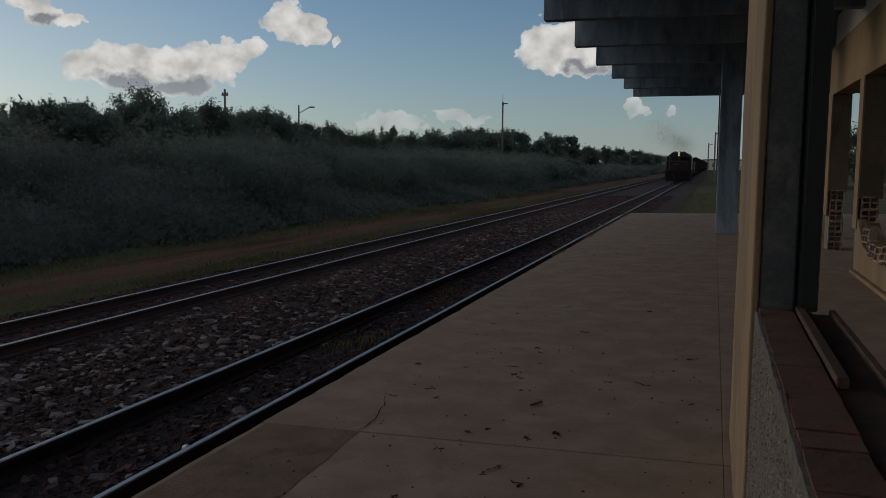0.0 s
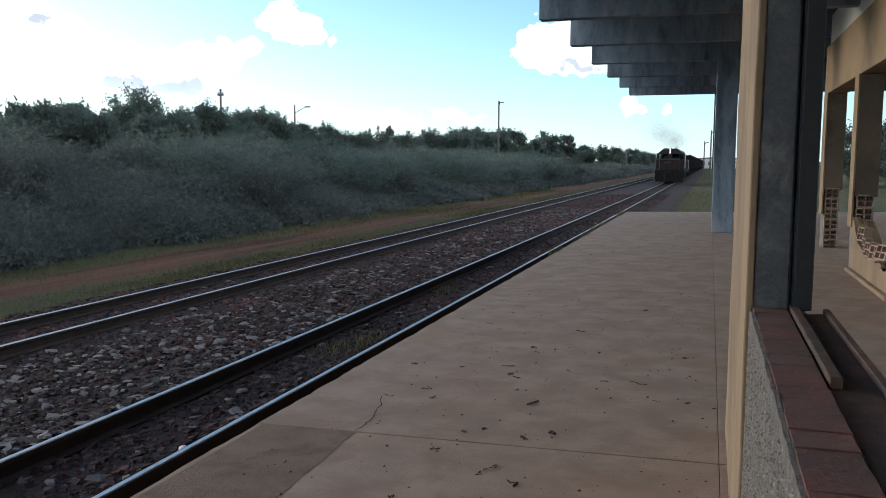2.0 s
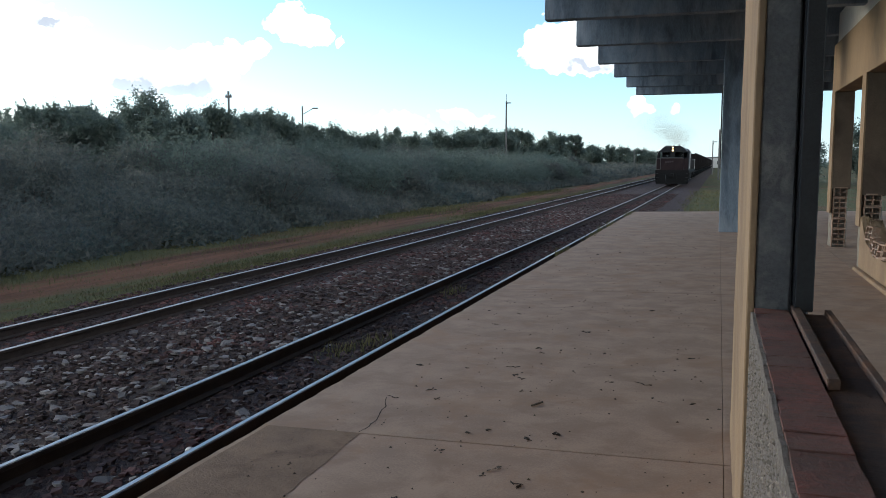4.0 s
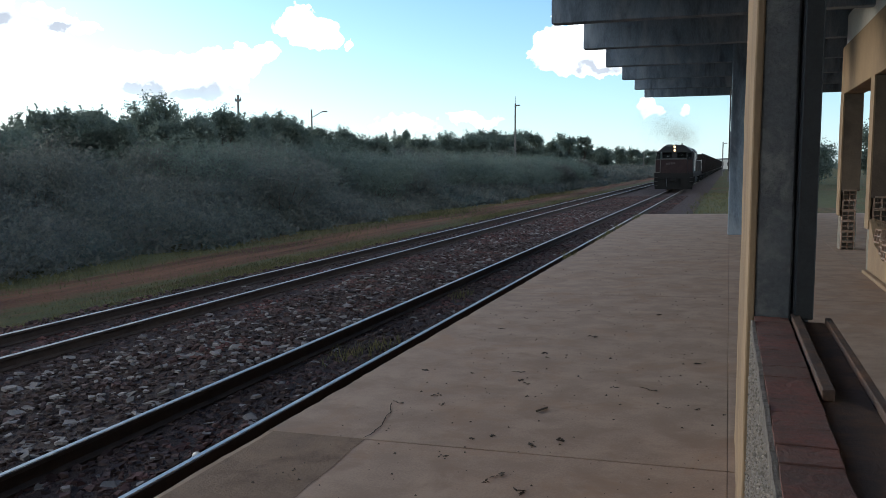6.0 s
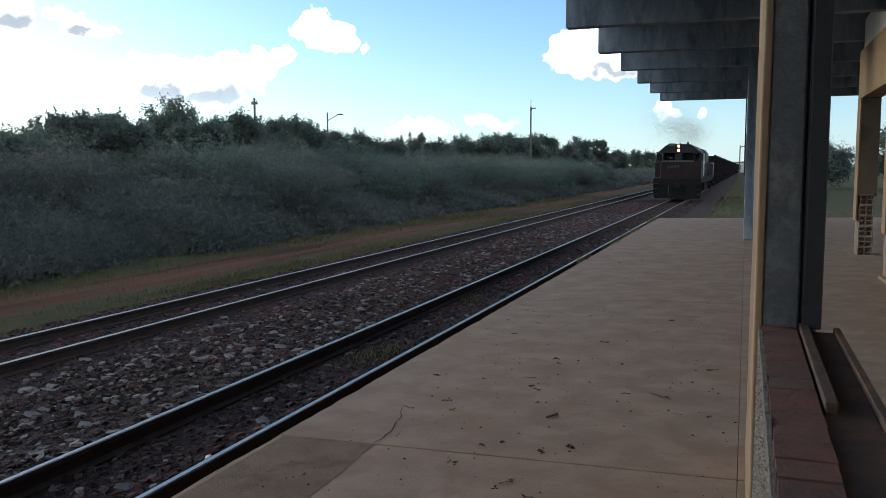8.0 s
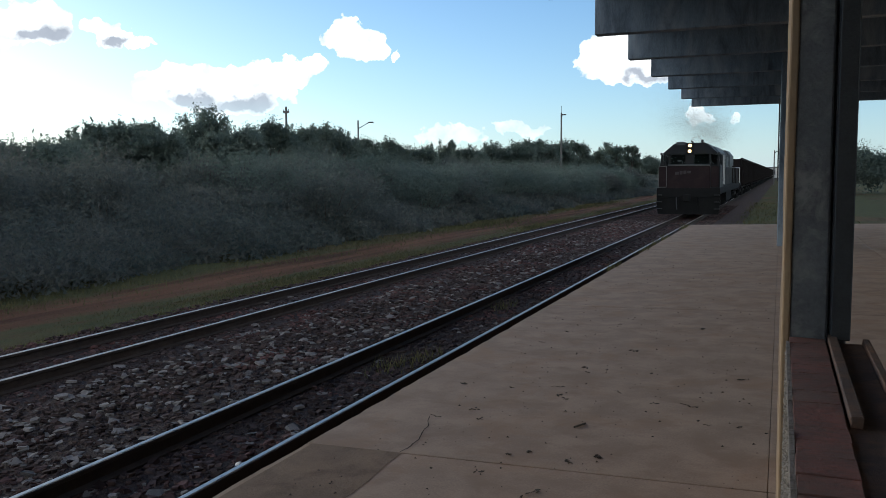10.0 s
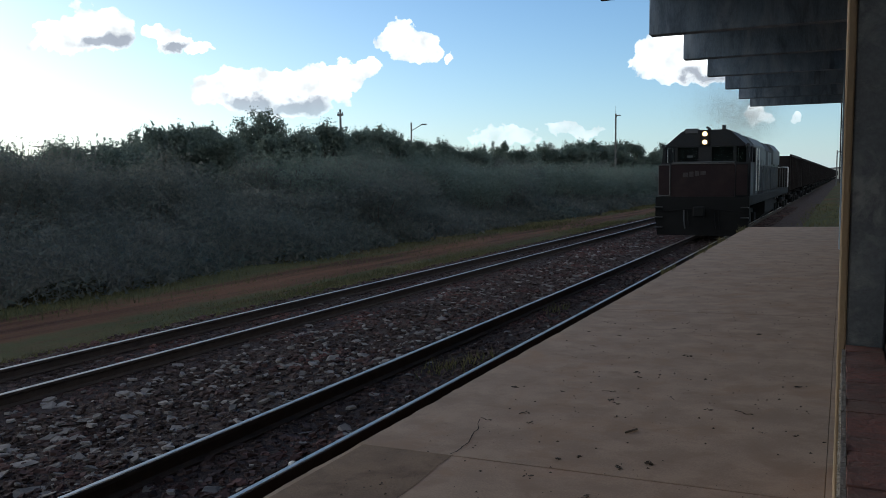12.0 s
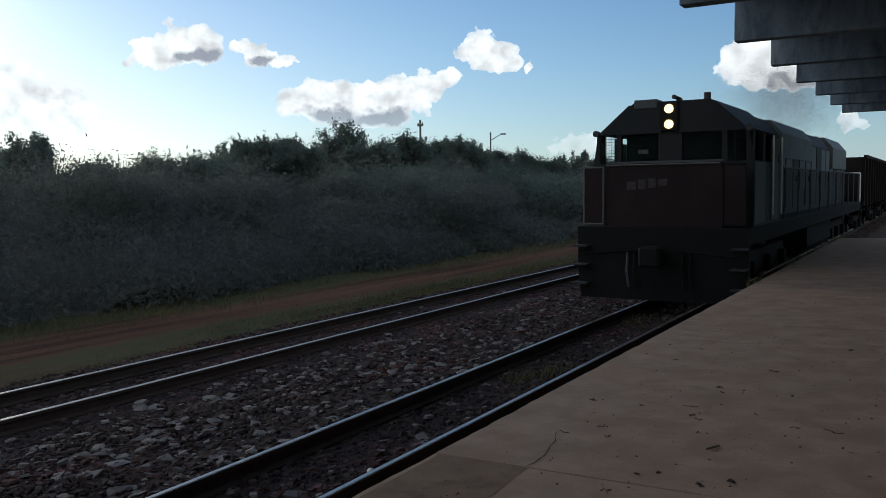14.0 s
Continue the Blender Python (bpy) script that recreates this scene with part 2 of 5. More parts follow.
STONE = material("ballast_stone", (0.080, 0.058, 0.054), (0.036, 0.027, 0.026), 14, 60, 0.95, bump=0.4, per_island=0.6, spec=0.1, stain=(0.110, 0.054, 0.050), stain_scale=0.55)
PALE_STONE = material("pale_slab_stone", (0.205, 0.185, 0.175), (0.120, 0.108, 0.102), 10, 60, 0.9, bump=0.3, per_island=0.3, spec=0.25)
PALE_SINGLE = material("pale_flat_stone", (0.205, 0.185, 0.175), (0.120, 0.108, 0.102), 6, 30, 0.9, bump=0.3, per_object=0.4, spec=0.25)
BALLAST = material("ballast_bed", (0.085, 0.062, 0.056), (0.04, 0.03, 0.028), 18, 50, 0.95, bump=1.0, step=0.04, spec=0.15)
BARK = material("bark", (0.10, 0.075, 0.055), (0.05, 0.038, 0.03), 12, 60, 0.9, bump=0.7, stretch=(1, 1, 0.3))
POLE = material("pole_concrete", (0.16, 0.15, 0.145), (0.10, 0.095, 0.09), 4, 40, 0.9, bump=0.2)
DEBRIS = material("dry_debris", (0.07, 0.05, 0.035), (0.035, 0.026, 0.02), 20, 120, 0.9, bump=0.5, per_object=0.4)
# locomotive paints: the backlit shade is darkened into these base colours
CAB_PAINT = material("loco_backlit_paint", (0.016, 0.0175, 0.020), (0.010, 0.011, 0.013), 1.5, 60, 0.65, spec=0.2, bump=0.08, stain=(0.018, 0.016, 0.015), stain_scale=1.2)
RED_PAINT = material("loco_backlit_red", (0.015, 0.0060, 0.0072), (0.010, 0.0048, 0.0056), 1.5, 60, 0.65, spec=0.2, bump=0.08, stain=(0.022, 0.012, 0.011), stain_scale=1.2)
GREY_PAINT = material("loco_grey_paint", (0.080, 0.085, 0.090), (0.048, 0.052, 0.056), 1.5, 50, 0.65, spec=0.2, bump=0.1, stain=(0.06, 0.055, 0.05), stain_scale=1.0)
WHITE_PAINT = material("white_paint", (0.75, 0.74, 0.71), (0.55, 0.53, 0.5), 3, 60, 0.5, bump=0.05)
PALE_PANEL = material("faded_panel", (0.115, 0.132, 0.135), (0.062, 0.072, 0.075), 1.8, 40, 0.6, bump=0.1, spec=0.3, stain=(0.06, 0.06, 0.06), stain_scale=1.3)
FADED = material("worn_faded_marking", (0.060, 0.055, 0.055), (0.026, 0.018, 0.018), 9, 60, 0.7, bump=0.1, spec=0.2)
RAILING = material("worn_pale_railing", (0.15, 0.145, 0.135), (0.08, 0.075, 0.07), 5, 60, 0.7, bump=0.1, spec=0.2)
WAGON = material("wagon_brown", (0.016, 0.012, 0.0115), (0.010, 0.008, 0.0075), 1.2, 50, 0.85, spec=0.15, bump=0.2, stain=(0.02, 0.015, 0.014), stain_scale=0.9)
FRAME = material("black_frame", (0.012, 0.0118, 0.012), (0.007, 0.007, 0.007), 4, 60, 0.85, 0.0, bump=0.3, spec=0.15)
WHEEL = material("wheel_steel", (0.10, 0.09, 0.085), (0.05, 0.045, 0.042), 6, 60, 0.5, 0.8, bump=0.2)
LAMP_GLOW = glow("headlight_glow", (1.0, 0.68, 0.32), 3.2)
SMOKE = material("soot", (0.42, 0.36, 0.30), (0.30, 0.26, 0.22), 1.0, 10, 1.0, bump=0)
CAB_GLASS = glass("cab_glass", (0.75, 0.80, 0.82))
LEAF = leaf_material("scrub_leaves", (0.064, 0.084, 0.076), (0.122, 0.118, 0.104), 0.48, 0.16)
LEAF_TREE = leaf_material("tree_leaves", (0.084, 0.110, 0.094), (0.130, 0.152, 0.126), 0.52, 0.2)
GRASS = leaf_material("grass_blades", (0.055, 0.058, 0.026), (0.125, 0.110, 0.052), 0.35, 0.5)
WALL_WHITE = material("whitewash", (0.70, 0.68, 0.64), (0.55, 0.53, 0.5), 0.6, 10, 0.9, bump=0.1)


def ground_material():
    """Grass, orange dirt track along the line and worn earth, by place."""
    m = bpy.data.materials.new("grass_and_earth")
    m.use_nodes = True
    nt = m.node_tree
    bs = nt.nodes["Principled BSDF"]
    tc = nt.nodes.new("ShaderNodeTexCoord")
    vec = tc.outputs["Object"]
    sep = nt.nodes.new("ShaderNodeSeparateXYZ")
    nt.links.new(vec, sep.inputs[0])
    big = noise_node(nt, vec, 0.25, 6.0, 0.6)
    mid = noise_node(nt, vec, 1.6, 6.0, 0.65)
    fine = noise_node(nt, vec, 22.0, 4.0, 0.7)
    grass = mix_node(nt, mid.outputs["Fac"], (0.045, 0.055, 0.022), (0.115, 0.11, 0.048))
    earth = mix_node(nt, fine.outputs["Fac"], (0.095, 0.046, 0.026), (0.215, 0.104, 0.058))
    streak = noise_node(nt, vec_node(nt, "MULTIPLY", vec, (1.5, 0.10, 1.0)), 1.0, 5.0, 0.6)
    rut = ramp_node(nt, streak.outputs["Fac"], [(0.38, 0.45), (0.50, 0.85), (0.62, 1.15)])
    earth = mix_node(nt, 1.0, earth, rut, "MULTIPLY")
    # the dirt track lies beside the second line, 11 to 14 m off
    off = math_node(nt, "ABSOLUTE", math_node(nt, "ADD", sep.outputs[0], 12.9))
    off = math_node(nt, "ADD", off, math_node(nt, "MULTIPLY", math_node(nt, "SUBTRACT", mid.outputs["Fac"], 0.5), 2.2))
    off = math_node(nt, "ADD", off, math_node(nt, "MULTIPLY", math_node(nt, "SUBTRACT", streak.outputs["Fac"], 0.5), 5.0))
    band = ramp_node(nt, math_node(nt, "MULTIPLY", off, 0.25), [(0.20, 1.0), (0.46, 0.0)])
    patch = ramp_node(nt, big.outputs["Fac"], [(0.50, 0.0), (0.62, 0.8)])
    f = math_node(nt, "MAXIMUM", band, math_node(nt, "MULTIPLY", patch, 0.7))
    col = mix_node(nt, f, grass, earth)
    col = mix_node(nt, 0.5, col, ramp_node(nt, fine.outputs["Fac"], [(0.3, 0.5), (0.7, 1.0)]), "MULTIPLY")
    nt.links.new(col, bs.inputs["Base Color"])
    bs.inputs["Roughness"].default_value, bs.inputs["Specular IOR Level"].default_value = 0.95, 0.15
    b = nt.nodes.new("ShaderNodeBump")
    b.inputs["Strength"].default_value, b.inputs["Distance"].default_value = 0.8, 0.05
    nt.links.new(math_node(nt, "ADD", mid.outputs["Fac"], fine.outputs["Fac"]), b.inputs["Height"])
    nt.links.new(b.outputs[0], bs.inputs["Normal"])
    return m


EARTH = ground_material()


# ---- builders ----
def mesh_of(name, bm, mat, smooth=False):
    me = bpy.data.meshes.new(name)
    bm.to_mesh(me)
    bm.free()
    for m in (mat if isinstance(mat, (list, tuple)) else [mat]):
        me.materials.append(m)
    if smooth:
        me.polygons.foreach_set("use_smooth", [True] * len(me.polygons))
    return me


def part(name, bm, mat, parent, label="", m=None, smooth=False):
    me = bm if isinstance(bm, bpy.types.Mesh) else mesh_of(name, bm, mat, smooth)
    ob = new(name, me)
    ob.parent = parent
    if m is not None:
        ob.matrix_local = m
    return tagged(ob, label)


def thing(name, label, category, group="", kind="", m=None):
    ob = tagged(new(name), label, category, group, kind)
    if m is not None:
        ob.matrix_world = m
    return ob


def solid(name, bm, mat, label, category, group="", kind="", m=None, smooth=False):
    ob = tagged(new(name, mesh_of(name, bm, mat, smooth)), label, category, group, kind)
    if m is not None:
        ob.matrix_world = m
    return ob


def box(x0, x1, y0, y1, z0, z1, bevel=0.0, bm=None):
    bm = bm or bmesh.new()
    r = bmesh.ops.create_cube(bm, size=1.0, matrix=Matrix.Translation(((x0 + x1) / 2, (y0 + y1) / 2, (z0 + z1) / 2)) @ Matrix.Diagonal((x1 - x0, y1 - y0, z1 - z0, 1)))
    if bevel:
        es = {e for v in r["verts"] for e in v.link_edges}
        bmesh.ops.bevel(bm, geom=list(es), offset=bevel, segments=1, affect="EDGES")
    return bm


def tube(p, q, r, seg=8, bm=None, r2=None):
    bm = bm or bmesh.new()
    p, q = Vector(p), Vector(q)
    d = q - p
    m = Matrix.Translation((p + q) / 2) @ d.to_track_quat("Z", "Y").to_matrix().to_4x4()
    bmesh.ops.create_cone(bm, cap_ends=True, segments=seg, radius1=r, radius2=r if r2 is None else r2, depth=d.length, matrix=m)
    return bm


def prism(outline, y0, y1, bm=None):
    """An outline in x, z drawn out along y."""
    bm = bm or bmesh.new()
    a = [bm.verts.new((x, y0, z)) for x, z in outline]
    b = [bm.verts.new((x, y1, z)) for x, z in outline]
    n = len(outline)
    bm.faces.new(a)
    bm.faces.new(b[::-1])
    for i in range(n):
        bm.faces.new((a[(i + 1) % n], a[i], b[i], b[(i + 1) % n]))
    bmesh.ops.recalc_face_normals(bm, faces=bm.faces)
    return bm


def roughen(bm, cuts, amount, seed, keep=None):
    """Chipped, uneven edges."""
    bmesh.ops.subdivide_edges(bm, edges=bm.edges[:], cuts=cuts, use_grid_fill=True)
    for v in bm.verts:
        if keep and keep(v.co):
            continue
        v.co += noise.noise_vector(v.co * 9 + Vector((seed, seed, 0))) * amount
    return bm


# ---- ground, tracks ----
def build_ground():
    bm = bmesh.new()
    xs = [-3000, -800, -200, -80, -40, -24, -16, -13, -11, -9.6, 8, 30, 80, 300, 1000, 3000]
    ys = [-3000, -300, -60, -20, -5] + [5 * k for k in range(0, 31)] + [180, 230, 320, 500, 900, 3000]
    grid = []
    for y in ys:
        row = []
        for x in xs:
            z = GROUND - 0.12 + fall(x)
            if -90 < x < -9 and -60 < y < 300:
                z += 0.10 * noise.noise(Vector((x * 0.21, y * 0.13, 0)))
            row.append(bm.verts.new((x, y, z)))
        grid.append(row)
    for j in range(len(ys) - 1):
        for i in range(len(xs) - 1):
            bm.faces.new((grid[j][i], grid[j][i + 1], grid[j + 1][i + 1], grid[j + 1][i]))
    solid("ground", bm, EARTH, "flat ground of dry grass and orange-brown earth", "ground", kind="structure", smooth=True)


build_ground()


def build_ballast():
    """A low bed under both lines, with sloping shoulders."""
    bm = bmesh.new()
    prof = [(-10.4, GROUND - 0.14), (-9.5, GROUND + 0.045), (-7.3, GROUND + 0.055), (-6.0, GROUND + 0.03), (-4.9, GROUND + 0.045), (-3.0, GROUND + 0.045), (-2.4, GROUND - 0.02), (-1.5, GROUND - 0.14)]
    ys = [-30 + 1.0 * k for k in range(90)] + [60 + 10 * k for k in range(0, 50)]
    rows = []
    for y in ys:
        rows.append([bm.verts.new((x, y, z + fall(x) + 0.02 * noise.noise(Vector((x * 1.7, y * 0.9, 3))))) for x, z in prof])
    for a, b in zip(rows, rows[1:]):
        for i in range(len(prof) - 1):
            bm.faces.new((a[i], a[i + 1], b[i + 1], b[i]))
    return solid("ballast_bed", bm, BALLAST, "dark reddish-brown bed of crushed stone under two railway lines", "ballast", kind="structure", smooth=True)


BED = build_ballast()


def stones(name, count, size, spread, mat, flat, label, seed, y1=70.0):
    """Broken stones, each a squashed irregular block, all in one mesh."""
    rng = np.random.default_rng(seed)
    base = np.array([(-1, -1, -1), (1, -1, -1), (1, 1, -1), (-1, 1, -1), (-1, -1, 1), (1, -1, 1), (1, 1, 1), (-1, 1, 1)], float) * 0.5
    faces = np.array([(0, 3, 2, 1), (4, 5, 6, 7), (0, 1, 5, 4), (1, 2, 6, 5), (2, 3, 7, 6), (3, 0, 4, 7)])
    u = rng.random(count)
    y = 1.5 + (y1 - 1.5) * u ** 2.25
    x = spread(rng, count)
    s = size[0] + (size[1] - size[0]) * rng.random(count) ** 2
    jit = base[None] * (1 + 0.9 * (rng.random((count, 8, 3)) - 0.5))
    jit[:, 4:, :2] *= 0.75
    jit *= s[:, None, None] * np.stack([0.7 + 0.7 * rng.random(count), 0.7 + 0.7 * rng.random(count), flat * (0.6 + 0.8 * rng.random(count))], 1)[:, None]
    a = rng.random(count) * 6.283
    tx, ty = (rng.random(count) - 0.5) * 0.9, (rng.random(count) - 0.5) * 0.9
    c, sn = np.cos(a)[:, None], np.sin(a)[:, None]
    X, Y, Z = jit[..., 0], jit[..., 1], jit[..., 2]
    Z = Z + X * tx[:, None] * 0.6 + Y * ty[:, None] * 0.6
    X, Y = X * c - Y * sn, X * sn + Y * c
    V = np.stack([X + x[:, None], Y + y[:, None], Z + (GROUND + 0.05 + 0.25 * s * flat + 0.0218 * (x - 0.1))[:, None]], -1).reshape(-1, 3)
    F = (faces[None] + (np.arange(count) * 8)[:, None, None]).reshape(-1, 4)
    me = bpy.data.meshes.new(name)
    me.from_pydata(V.tolist(), [], F.tolist())
    me.materials.append(mat)
    return tagged(new(name, me), label, "ballast", kind="stuff")


def spread_all(rng, n):
    return -9.7 + 7.2 * rng.random(n)


def spread_mid(rng, n):
    x = -7.1 + 2.3 * rng.random(n)
    return np.where(rng.random(n) < 0.66, x, -9.3 + 6.5 * rng.random(n))


stones("ballast_stones", 56000, (0.020, 0.070), spread_all, STONE, 0.42, "crushed reddish-brown and grey ballast stones", 3, 60.0)
stones("slab_stones", 2600, (0.028, 0.125), spread_mid, PALE_STONE, 0.16, "pale grey flat slab-like stones lying between the tracks", 4, 42.0)


def flat_stone(seed):
    """One broken flat stone with five to seven corners."""
    r = np.random.default_rng(seed)
    bm = bmesh.new()
    n = 5 + seed % 3
    ring = []
    for k in range(n):
        a = 6.283 * (k + 0.5 * r.random()) / n
        d = 0.5 * (0.6 + 0.5 * r.random())
        ring.append((math.cos(a) * d, math.sin(a) * d * 0.75))
    lo = [bm.verts.new((x, y, -0.10)) for x, y in ring]
    hi = [bm.verts.new((x * 0.9, y * 0.9, 0.06 + 0.05 * r.random())) for x, y in ring]
    bm.faces.new(hi)
    for k in range(n):
        bm.faces.new((lo[k], lo[(k + 1) % n], hi[(k + 1) % n], hi[k]))
    return mesh_of("flat_stone", bm, PALE_SINGLE)


FLATS = [flat_stone(k) for k in range(12)]
rng_flat = np.random.default_rng(8)
for k in range(270):
    x = -7.3 + 2.6 * rng_flat.random() if k % 7 else -4.2 + 1.9 * rng_flat.random() ** 1.5
    y = 3.6 + 8.5 * rng_flat.random() ** 1.4
    sz = 0.05 + 0.11 * rng_flat.random() ** 2.2
    part("flat_stone", FLATS[k % 12], PALE_SINGLE, BED, m=pose(x, y, GROUND + 0.075 + fall(x), 9 * rng_flat.normal(), 9 * rng_flat.normal(), 360 * rng_flat.random()) @ Matrix.Diagonal((sz, sz, sz, 1)))


def build_rails():
    prof = [(-0.065, 0), (0.065, 0), (0.065, 0.012), (0.011, 0.03), (0.011, 0.105), (0.034, 0.118), (0.034, 0.143)]
    prof = prof + [(-x, z) for x, z in prof[:1:-1]]
    for cx in (TRACK_X, TRACK2_X):
        for sd in (-1, 1):
            x = cx + sd * (GAUGE if cx > -6 else 1.12) / 2
            r = thing("rail", "long steel rail with a bright polished head and dark rusty web", "rail", "railway rails", m=pose(x, 0, (RAIL if cx > -6 else RAIL2) - 0.15 + 0.012 * sd))
            part("rail_body", prism(prof, -40, 620), RAIL_SIDE, r)
            part("rail_head", prism([(-0.024, 0.1435), (0.024, 0.1435), (0.019, 0.150), (-0.019, 0.150)], -40, 620), RAIL_TOP, r, "polished running surface")


build_rails()

# ---- platform ----
EDGE_X, END_Y = -2.185, 24.5


def build_platform():
    p = thing("platform", "long concrete station platform, worn and stained, with open joints", "platform", kind="structure", m=pose(0, 0, -0.00218, 0, -1.249, 0))
    bm = box(EDGE_X + 0.02, 9.0, -8, END_Y - 0.02, GROUND - 0.3, -0.035)
    part("platform_base", bm, CONCRETE_OLD, p)
    joints = [-7.6 + 4.96 * k + 2.15 for k in range(-1, 7)]
    ys = [-8] + [y for y in joints if -7 < y < END_Y - 1] + [END_Y]
    cols = [EDGE_X, 0.092, 1.6, 5.0, 9.0]
    g = 0.0065
    for i, (y0, y1) in enumerate(zip(ys, ys[1:])):
        for j, (x0, x1) in enumerate(zip(cols, cols[1:])):
            bm = box(x0 + (0 if j == 0 else 0.001), x1 - 0.001, y0 + g, y1 - g, -0.10 if j == 0 else -0.04, 0.0, 0.002)
            if j == 0:
                bmesh.ops.bisect_plane(bm, geom=bm.verts[:] + bm.edges[:] + bm.faces[:], plane_co=(x0 + 0.08, 0, 0), plane_no=(1, 0, 0))
                es = [e for e in bm.edges if abs(e.verts[0].co.x - e.verts[1].co.x) < 0.02 and abs(e.verts[0].co.y - e.verts[1].co.y) > 1]
                bmesh.ops.subdivide_edges(bm, edges=es, cuts=60, use_grid_fill=True)
                for v in bm.verts:
                    if v.co.x < x0 + 0.02:
                        v.co.x += 0.022 * max(0, noise.noise(v.co * 2.7)) + 0.01 * noise.noise(v.co * 11)
            part("slab", bm, CONCRETE, p)
    # the patched corner by the edge, with its crack
    bm = bmesh.new()
    outline = [(EDGE_X + 0.035, 4.47), (EDGE_X + 0.035, 2.2)]
    for k in range(46):
        y = 2.2 + 2.27 * k / 45
        outline.append((-1.54 - 0.04 * (y - 2.2) + 0.030 * noise.noise(Vector((y * 2.1, 3, 0))) + 0.012 * noise.noise(Vector((y * 9, 1, 0))), y))
    bm.faces.new([bm.verts.new((x, y, 0.0015)) for x, y in outline])
    part("patch", bm, PATCH, p, "darker patched corner of old concrete")
    bm = bmesh.new()
    line = [(-1.635, 4.48), (-1.625, 4.66), (-1.66, 4.80), (-1.685, 4.94), (-1.75, 5.10)]
    for (xa, ya), (xb, yb) in zip(line, line[1:]):
        for k in range(4):
            f0, f1 = k / 4, (k + 1) / 4
            pa = Vector((xa + (xb - xa) * f0 + 0.015 * noise.noise((xa + f0, ya * 3, k)), ya + (yb - ya) * f0, 0.003))
            pb = Vector((xa + (xb - xa) * f1 + 0.015 * noise.noise((xa + f1, ya * 3, k + 1)), ya + (yb - ya) * f1, 0.0065))
            w = 0.0015 + 0.003 * abs(noise.noise(pa * 6))
            bm.faces.new([bm.verts.new(c) for c in (pa - Vector((w, 0, 0)), pa + Vector((w, 0, 0)), pb + Vector((w, 0, 0)), pb - Vector((w, 0, 0)))])
    part("crack", bm, FRAME, p, "thin dark crack")


build_platform()

# ---- canopy ----
BEAM_Z, BEAM_X = 3.279, -2.333


def build_canopy():
    roof = tagged(new("canopy_roof", mesh_of("canopy_roof", box(BEAM_X + 0.03, 9.0, -8, 26.3, BEAM_Z + 0.62, BEAM_Z + 0.76, 0.01), BEAM)), "flat concrete canopy slab, grey and stained", "canopy", kind="structure")
    for k in range(-7, 6):
        y = 12.40 + 2.68 * k
        bm = roughen(box(BEAM_X, 9.0, y, y + 0.20, BEAM_Z, BEAM_Z + 0.62, 0.008), 1, 0.002, k)
        solid("canopy_beam", bm, BEAM, "deep grey concrete canopy beam with water stains, carrying the slab", "beam", "canopy beams", "structure")
    col = thing("canopy_column", "bluish-grey rectangular concrete column carrying the canopy", "column", kind="structure")
    part("shaft", roughen(box(0.066, 0.45, 17.30, 17.75, 0.0, BEAM_Z + 0.3, 0.012), 3, 0.004, 4), BEAM, col)
    part("pipe", tube((0.050, 17.4, 1.2), (0.050, 17.4, 2.72), 0.012), DARK_STEEL, col, "thin dark conduit")


build_canopy()


# ---- near wall with the open window ----
WX0, WX1 = 0.142, 0.300
SILL_Z = 0.875


